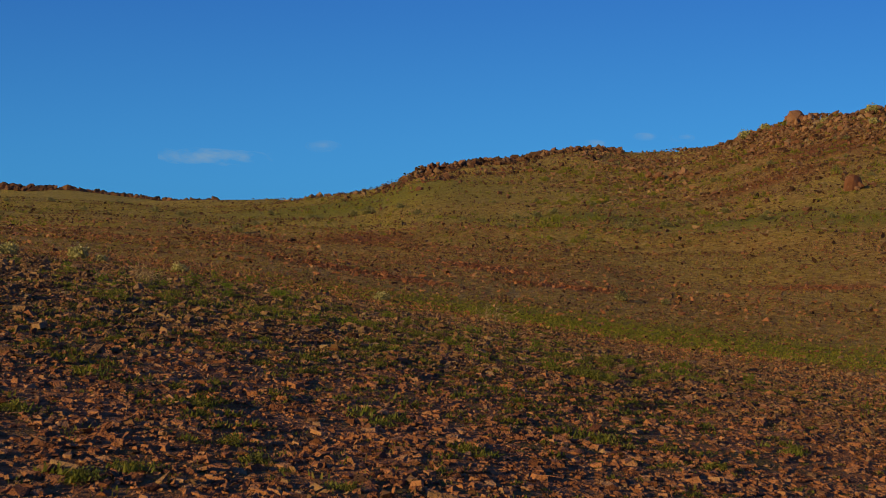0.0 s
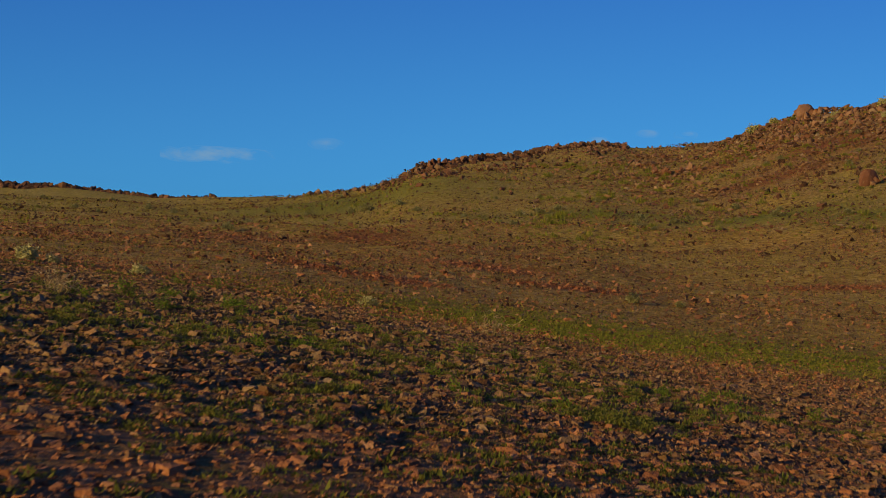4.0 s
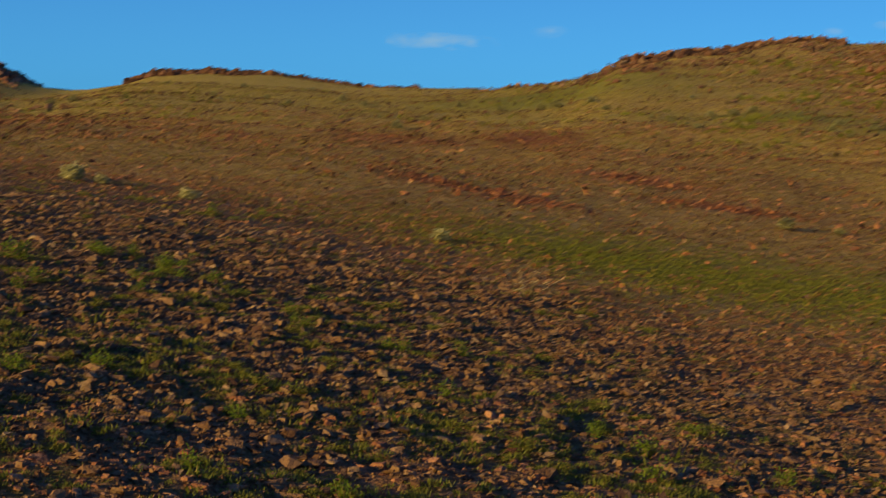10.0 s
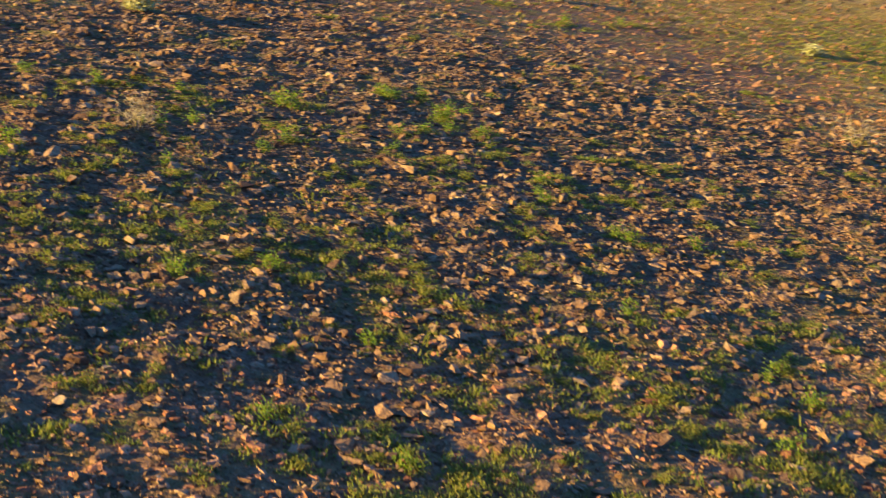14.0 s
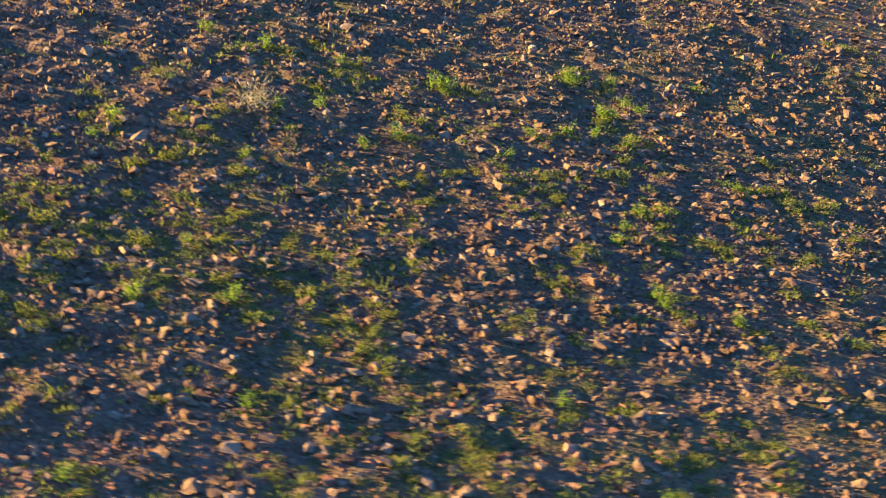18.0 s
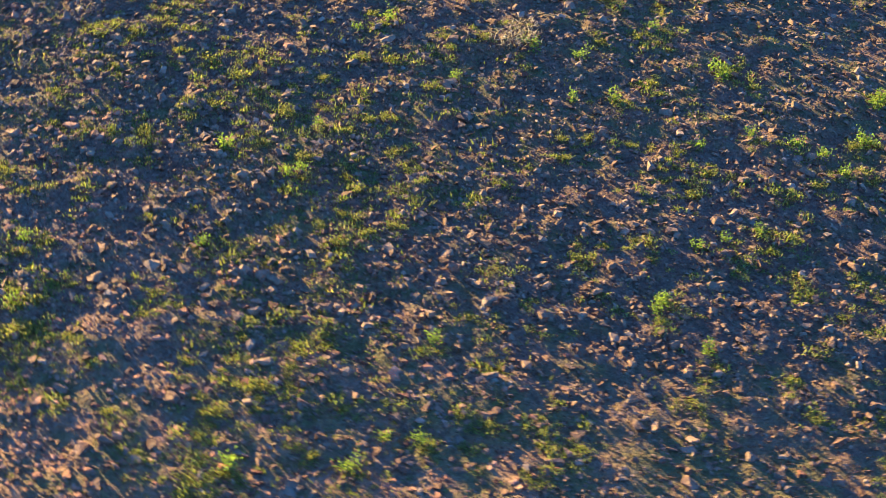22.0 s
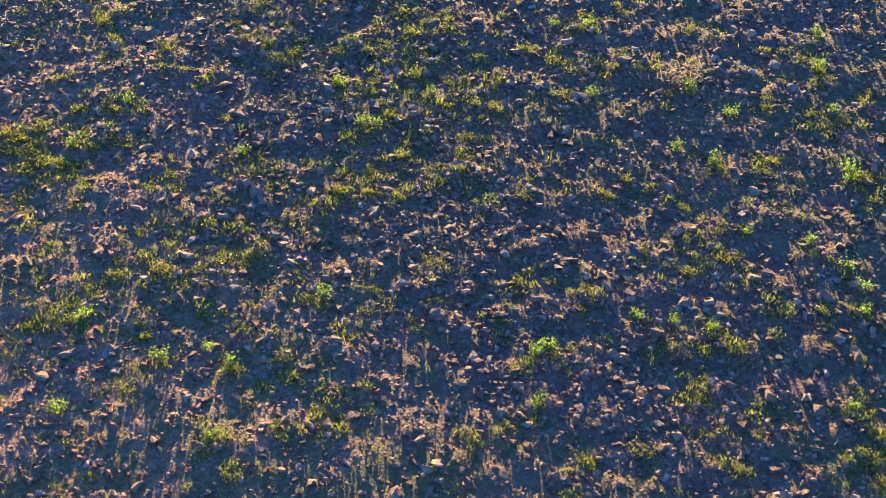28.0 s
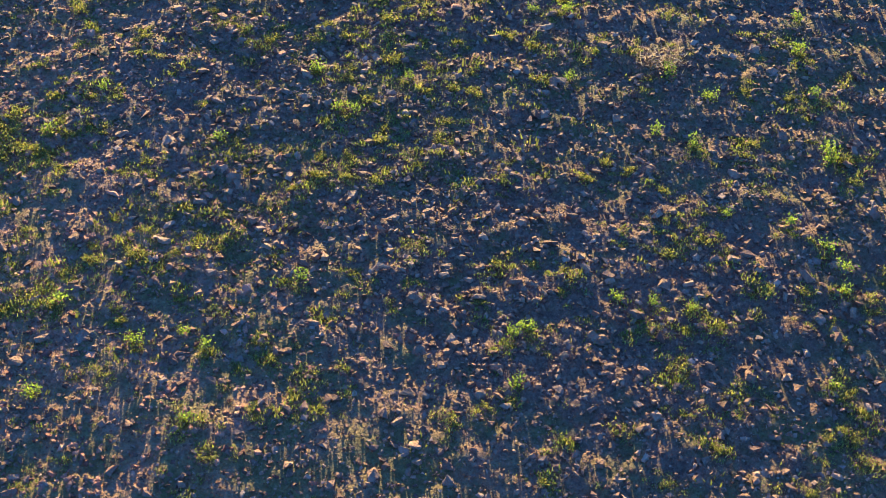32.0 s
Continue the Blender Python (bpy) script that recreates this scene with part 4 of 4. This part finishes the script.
PATCH_E = [(-2.6, 30.7, 0.22), (-2.2, 30.1, 0.19), (-2.1, 30.9, 0.38), (-1.9, 32.3, 0.23), (-1.9, 31.3, 0.15), (-1.5, 30.2, 0.30), (-1.4, 31.0, 0.23), (-1.4, 31.9, 0.11), (-0.8, 30.0, 0.17), (-0.6, 33.9, 0.13), (-0.6, 30.8, 0.16), (-0.4, 30.4, 0.21), (-0.3, 33.5, 0.21), (0.2, 32.3, 0.17), (0.6, 33.8, 0.25), (0.9, 32.7, 0.16), (1.3, 31.9, 0.17), (1.7, 30.8, 0.13), (2.1, 31.5, 0.13), (2.2, 30.0, 0.19), (2.3, 32.3, 0.15), (3.2, 30.9, 0.17), (3.2, 32.8, 0.24), (3.3, 31.9, 0.18), (3.3, 30.3, 0.17), (3.4, 32.2, 0.11), (3.7, 33.4, 0.20), (3.7, 32.9, 0.28), (3.8, 31.9, 0.11), (3.9, 31.4, 0.10)]
PATCH_F = [(4.3, 32.7, 0.16), (4.5, 30.6, 0.16), (5.1, 32.2, 0.10), (5.1, 30.6, 0.16), (5.3, 32.8, 0.27), (-8.3, 35.4, 0.16), (-8.2, 34.4, 0.16), (-8.0, 34.6, 0.16), (-7.3, 35.4, 0.15), (-7.0, 34.9, 0.21), (-6.8, 35.2, 0.20), (-6.6, 34.2, 0.16), (-6.2, 36.6, 0.10), (-6.0, 36.4, 0.26), (-5.6, 36.9, 0.19), (-5.4, 35.0, 0.24), (-5.0, 35.1, 0.16), (-4.6, 34.4, 0.19), (-3.8, 36.6, 0.17), (-3.6, 37.3, 0.11), (-3.4, 34.5, 0.19), (-3.3, 35.3, 0.16), (-3.1, 37.9, 0.13), (-2.8, 35.2, 0.27), (-2.7, 37.5, 0.37), (-2.7, 35.7, 0.36), (-2.5, 35.0, 0.27), (-2.2, 36.9, 0.17), (-2.1, 35.4, 0.27), (-1.9, 34.7, 0.16)]
PATCH_G = [(-1.3, 36.6, 0.43), (-0.9, 36.5, 0.16), (-0.8, 34.4, 0.22), (-0.6, 35.8, 0.26), (-0.5, 36.2, 0.16), (-0.4, 34.6, 0.13), (-0.4, 37.8, 0.16), (-0.3, 36.8, 0.29), (0.0, 37.9, 0.16), (0.2, 36.9, 0.16), (0.5, 34.7, 0.12), (0.5, 37.3, 0.14), (0.8, 35.0, 0.10), (0.8, 38.0, 0.16), (1.0, 34.7, 0.10), (1.4, 36.8, 0.13), (1.7, 37.8, 0.12), (1.8, 35.3, 0.10), (2.0, 36.3, 0.12), (2.2, 35.1, 0.10), (2.6, 37.4, 0.16), (2.7, 34.9, 0.16), (2.8, 36.5, 0.19), (-9.4, 40.1, 0.11), (-5.6, 39.0, 0.26), (-5.4, 39.3, 0.26), (-4.9, 39.5, 0.26), (-4.4, 41.4, 0.16), (-4.1, 38.7, 0.15), (-4.0, 38.3, 0.20)]
PATCH_H = [(-3.0, 38.5, 0.22), (-2.4, 38.0, 0.22), (-1.7, 40.1, 0.21), (-1.3, 38.9, 0.17), (-1.1, 39.3, 0.16), (-1.1, 38.8, 0.10), (-0.6, 39.4, 0.33), (-0.4, 39.1, 0.20), (-0.3, 39.7, 0.24), (0.7, 39.4, 0.16), (-13.4, 45.8, 0.21), (-10.4, 45.3, 0.26), (-8.2, 45.5, 0.26), (2.1, 43.7, 0.34), (3.0, 45.2, 0.29), (4.2, 44.5, 0.16), (4.3, 44.0, 0.17), (-13.5, 47.2, 0.17), (-9.8, 47.1, 0.20), (-5.1, 47.1, 0.20), (-3.6, 48.0, 0.13), (-1.1, 49.8, 0.20), (1.5, 47.5, 0.16), (3.0, 48.5, 0.16), (-14.3, 50.1, 0.31), (-11.6, 50.2, 0.30), (-11.1, 52.8, 0.31), (-8.0, 51.9, 0.18), (-7.8, 53.8, 0.16), (-7.7, 53.4, 0.46)]
PATCH_I = [(-1.6, 50.0, 0.21), (-0.3, 51.9, 0.14), (-10.1, 54.4, 0.32), (-7.0, 55.3, 0.16), (-6.7, 56.4, 0.33)]
PATCHES = PATCH_A + PATCH_B + PATCH_C + PATCH_D + PATCH_E + PATCH_F + PATCH_G + PATCH_H + PATCH_I


def patch_places(rs, per_metre):
    """Places crowded into the patches, thinning outwards."""
    xs, ys = [], []
    for px, py, r in PATCHES:
        n = 3 + int(per_metre * (r + 0.12) ** 2 * 3.1)
        xs.append(px + rs.randn(n) * (r * 0.75 + 0.05))
        ys.append(py + rs.randn(n) * (r * 0.75 + 0.05))
    return np.concatenate(xs), np.concatenate(ys)


x, y = patch_places(rs, 22)
scatter("leafy_mats", x, y, sizes(rs, len(x), 0.14, 0.08, 0.42), MATTED, MAT_MATS, "low yellow-green leafy mats between stones", "grass", rs, 0.12, 0.0)
x, y = thin(rs, rs.uniform(-14, 10, 6500), rs.uniform(20, 48, 6500), matting)
scatter("thin_mats", x, y, sizes(rs, len(x), 0.08, 0.06, 0.28), MATTED, MAT_MATS, "thin low leafy plants strewn between stones", "grass", rs, 0.12, 0.0)
x, y = wedge(rs, 4600, 6, 30, 20, 0)
x, y = thin(rs, x, y, matting)
scatter("front_grass", x, y, sizes(rs, len(x), 0.16, 0.1, 0.5), FLAT_MATS, MAT_DULL, "low dull green grass among rusty stones", "grass", rs, 0.1, 0.0)

WEED = plant_kind("green_weed", 41, 5, MAT_WEED, "crown", leaves=150, tall=1.0, wide=0.75, leaf=0.17, narrow=0.4)
SAGE = plant_kind("sage_shrub", 42, 4, MAT_SHRUB, "crown", leaves=320, tall=0.8, wide=1.1, leaf=0.19, narrow=0.65, ball=True)
PALE = plant_kind("pale_bush", 43, 3, MAT_PALE, "crown", leaves=1300, tall=0.8, wide=1.0, leaf=0.17, narrow=0.7, ball=True)
STRAW = plant_kind("dry_grass_clump", 44, 3, MAT_DRY, "crown", leaves=160, tall=0.9, wide=0.8, leaf=0.3, narrow=0.08)
GRASS = plant_kind("grass_clump", 45, 6, MAT_GRASS, "crown", leaves=260, tall=0.28, wide=1.0, leaf=0.11, narrow=0.42)
WEEDS = [(-6.27, 29.83), (-6.66, 30.37), (-1.65, 29.07), (-1.79, 29.27), (-3.12, 29.44), (-6.28, 32.79), (-4.91, 31.59), (-9.27, 33.81), (-8.25, 34.34), (-6.05, 33.82), (-4.64, 34.3), (-5.72, 36.29), (-4.61, 33.61), (-3.9, 36.56), (4.55, 29.03), (4.4, 30.47), (3.83, 31.32), (3.82, 30.87), (6.01, 30.14), (5.02, 32.11), (1.92, 31.41), (0.61, 34.65), (0.85, 34.55), (-0.78, 35.3), (-1.05, 35.78), (-1.26, 36.3), (1.65, 35.23), (-1.28, 38.72), (-3.02, 37.93), (-2.26, 28.06), (0.5, 25.58), (1.87, 25.76), (0.22, 28.06), (-5.63, 39.12), (-5.06, 39.64), (-4.09, 38.44), (-4.3, 39.24), (-3.96, 39.31), (-3.5, 35.64), (-7.29, 35.2)]
ROCKS_A = [(1.4, 29.94), (2.62, 29.23), (4.15, 34.7), (1.65, 36.86), (-7.27, 35.15), (-0.04, 33.95), (-0.62, 35.76), (5.74, 29.48), (-0.58, 32.96), (-3.57, 32.4), (3.6, 35.52), (4.69, 33.68), (0.55, 32.01), (0.82, 31.65), (1, 32.25), (0.45, 35.8), (0.57, 36.09), (3.39, 34.8), (2.27, 29.01), (0.85, 28.59), (1.11, 30.54), (1.59, 29.32), (1.14, 28.21), (-6.16, 38.1), (-5.65, 37.83), (1.56, 30.75), (0.55, 33.74), (0.19, 36.43), (0.77, 27.44), (1.12, 26.72), (1.22, 25.72), (-2.47, 27.73), (-0.09, 28.1), (3.1, 30.45), (4.4, 40.18), (1.65, 31.2), (-0.98, 26.52), (3.38, 26.73), (4.27, 27.48), (-0.1, 23.93)]
ROCKS_B = [(-1.44, 25.29), (-0.65, 25.47), (-1.64, 28.82), (-1.54, 36.96), (5.19, 29.42), (5.53, 31.54), (2.34, 35.58), (0.11, 26.47), (-1.43, 28.03), (1.47, 27.03), (-1.73, 26.06), (3.33, 32.86), (1.86, 26), (3.47, 28.12), (4.15, 31.93)]
ROCKS = ROCKS_A + ROCKS_B

rng = random.Random(51)
for px, py in WEEDS:
    plant(WEED, px, py, rng.uniform(0.2, 0.3), rng, "bright green leafy weed standing among brown stones", "weed", "green weeds")
plant(WEED, -5.83, 36.25, 0.42, rng, "tall bright green weed standing alone on the slope", "weed", "green weeds")
for px, py in ((-3.78, 37.3), (-3.5, 37.7), (-5.45, 39.1), (-4.0, 38.5), (-6.9, 55.7), (-7.9, 53.9), (-5.3, 38.95)):
    plant(WEED, px, py, rng.uniform(0.28, 0.4), rng, "bushy dark green weed in a stony hollow", "weed", "green weeds")
for px, py, r in PATCHES:
    plant(GRASS, px, py, min(0.5, 0.17 + 0.6 * r * rng.uniform(0.7, 1.1)), rng, "low yellow-green grass clump between brown stones", "grass", "grass clumps")
for _ in range(16):
    plant(GRASS, 2.5 + rng.gauss(0, 0.45), 25.1 + rng.gauss(0, 0.5), rng.uniform(0.3, 0.5), rng, "thick yellow-green grass clump in a dense patch", "grass", "grass clumps")
for px, py, size in ((-9.75, 57.9, 0.5), (-2.3, 59.3, 0.48), (-13.7, 58.6, 0.6), (-12.9, 58.9, 0.4), (-12.6, 44.8, 0.42), (-12.9, 46.4, 0.4), (-12.2, 40.8, 0.55)):
    plant(PALE, px, py, size, rng, "pale straw-coloured round bush on the stony slope", "bush", "pale bushes")
plant(STRAW, 1.54, 47.0, 0.85, rng, "dry straw-coloured grass clump on bare soil", "dry grass", "dry grass clumps")
for px, py in ((-6.15, 32.55), (-6.32, 32.8)):
    plant(STRAW, px, py, 0.5, rng, "small dry grass clump beside a green weed", "dry grass", "dry grass clumps")
plant(WEED, -6.05, 32.95, 0.3, rng, "bright green leafy weed standing among brown stones", "weed", "green weeds")
for px, py, size in ((10.0, 87.2, 0.8), (12.6, 88, 0.5), (-19.05, 228.9, 1.2), (-46.2, 251, 1.2), (-40, 246, 0.9), (11.3, 188.4, 1.2), (13.5, 190, 1.0), (8.9, 189, 1.0), (-10.5, 216, 1.6), (-12.5, 218, 1.2), (-6.0, 215, 1.2)):
    plant(SAGE, px, py, size, rng, "grey-green sage shrub on the open hillside", "shrub", "sage shrubs")
for px, py, size in ((58, 300, 1.9), (61, 296, 1.5), (72, 262, 1.8), (66, 270, 1.3), (69, 250, 1.3)):
    plant(PALE, px, py, size, rng, "straw-coloured bush among rocks on the hill", "bush", "pale bushes")
n = 0
while n < 90:
    az, d = rng.uniform(-26, 18), rng.uniform(150, 330)
    px, py = d * math.sin(radians(az)), d * math.cos(radians(az))
    if rng.random() < 0.25 + 0.75 * max(0.0, (az - 4) / 12):
        plant(SAGE, px, py, rng.uniform(0.4, 1.1), rng, "small grey-green sage shrub on the far slope", "shrub", "sage shrubs")
        n += 1

ROCK_MESHES = [mesh_from("rock", v, f, MAT_ROCK) for v, f in stone_shapes(12, 15, 0.7, 13)]
STONY = "angular brown rock lying on dry soil"


def rock(px, py, size):
    ob = new("rock", rng.choice(ROCK_MESHES))
    ob.matrix_world = Matrix.LocRotScale((px, py, h1(px, py) + 0.14 * size), Euler((rng.gauss(0, 0.3), rng.gauss(0, 0.3), rng.uniform(0, 6.28))), (size, size * rng.uniform(0.7, 1.0), size * rng.uniform(0.4, 0.75)))
    return tagged(ob, STONY if size < 0.3 else "large angular brown rock half sunk in soil", "rock", "loose rocks on the slope")


for px, py in ROCKS:
    rock(px, py, rng.uniform(0.2, 0.32))
rock(4.31, 40.9, 0.42)
for _ in range(170):
    rock(rng.uniform(-11, 9), rng.uniform(22, 46), min(0.32, 0.13 + rng.expovariate(22)))

# ---- clouds ----


def cloud_material(name, dense):
    m, nt, b = material(name)
    tex = nt.nodes.new("ShaderNodeTexCoord").outputs["Generated"]
    sep = nt.nodes.new("ShaderNodeSeparateXYZ")
    nt.links.new(tex, sep.inputs[0])
    across = math_node(nt, "MULTIPLY", math_node(nt, "SUBTRACT", sep.outputs[0], 0.5), 2.0)
    up = math_node(nt, "MULTIPLY", math_node(nt, "SUBTRACT", sep.outputs[2], 0.5), 2.0)
    r = math_node(nt, "SQRT", math_node(nt, "ADD", math_node(nt, "MULTIPLY", across, across), math_node(nt, "MULTIPLY", up, up)), 0.0)
    pos = nt.nodes.new("ShaderNodeNewGeometry").outputs["Position"]
    body = math_node(nt, "ADD", math_node(nt, "SUBTRACT", 0.85, r), math_node(nt, "MULTIPLY", math_node(nt, "SUBTRACT", noise_node(nt, pos, 0.016, 6, 0.65), 0.5), 2.3), True)
    # the cloud's daylight is put in as a pale blue glow
    em = node(nt, "Emission", Strength=0.6)
    em.inputs[0].default_value = (0.5, 0.78, 1.0, 1)
    clear = nt.nodes.new("ShaderNodeBsdfTransparent")
    ms = nt.nodes.new("ShaderNodeMixShader")
    nt.links.new(math_node(nt, "MULTIPLY", body, dense), ms.inputs[0])
    nt.links.new(clear.outputs[0], ms.inputs[1])
    nt.links.new(em.outputs[0], ms.inputs[2])
    nt.nodes.remove(b)
    nt.links.new(ms.outputs[0], [x for x in nt.nodes if x.bl_idname == "ShaderNodeOutputMaterial"][0].inputs[0])
    return m


MAT_CLOUD = cloud_material("thin_cloud", 0.46)
MAT_WISP = cloud_material("faint_wisp", 0.22)


def cloud(az, el, width, tall, mat=None):
    """A thin far cloud, a bowed sheet turned to the south."""
    d = 3600.0
    cx, cy, cz = d * math.sin(radians(az)), d * math.cos(radians(az)), d * math.tan(radians(el))
    w, h = d * math.tan(radians(width / 2)), d * math.tan(radians(tall / 2))
    u = np.linspace(-1, 1, 13)
    gu, gv = np.meshgrid(u, u, indexing="ij")
    ax, ay = math.cos(radians(az)), -math.sin(radians(az))
    bow = 60 * (gu ** 2 + gv ** 2)
    v = np.stack([(cx + gu * w * ax - bow * ay).ravel(), (cy + gu * w * ay + bow * ax).ravel(), (cz + gv * h - gu * w * 0.05).ravel()], 1)
    i = (np.arange(12)[:, None] * 13 + np.arange(12)[None, :]).ravel()
    return tagged(new("cloud", mesh_from("cloud", v, np.stack([i, i + 13, i + 14, i + 1], 1), mat or MAT_CLOUD, True)), "thin pale wisp of cloud in blue evening sky", "cloud", "clouds", "structure")


cloud(-8.3, 2.6, 4.2, 0.62)
cloud(7.3, 3.35, 1.0, 0.35, MAT_WISP)
cloud(8.7, 3.3, 0.9, 0.3, MAT_WISP)
cloud(5.5, 3.1, 1.0, 0.35, MAT_WISP)
cloud(-4.3, 3.0, 1.6, 0.5, MAT_WISP)
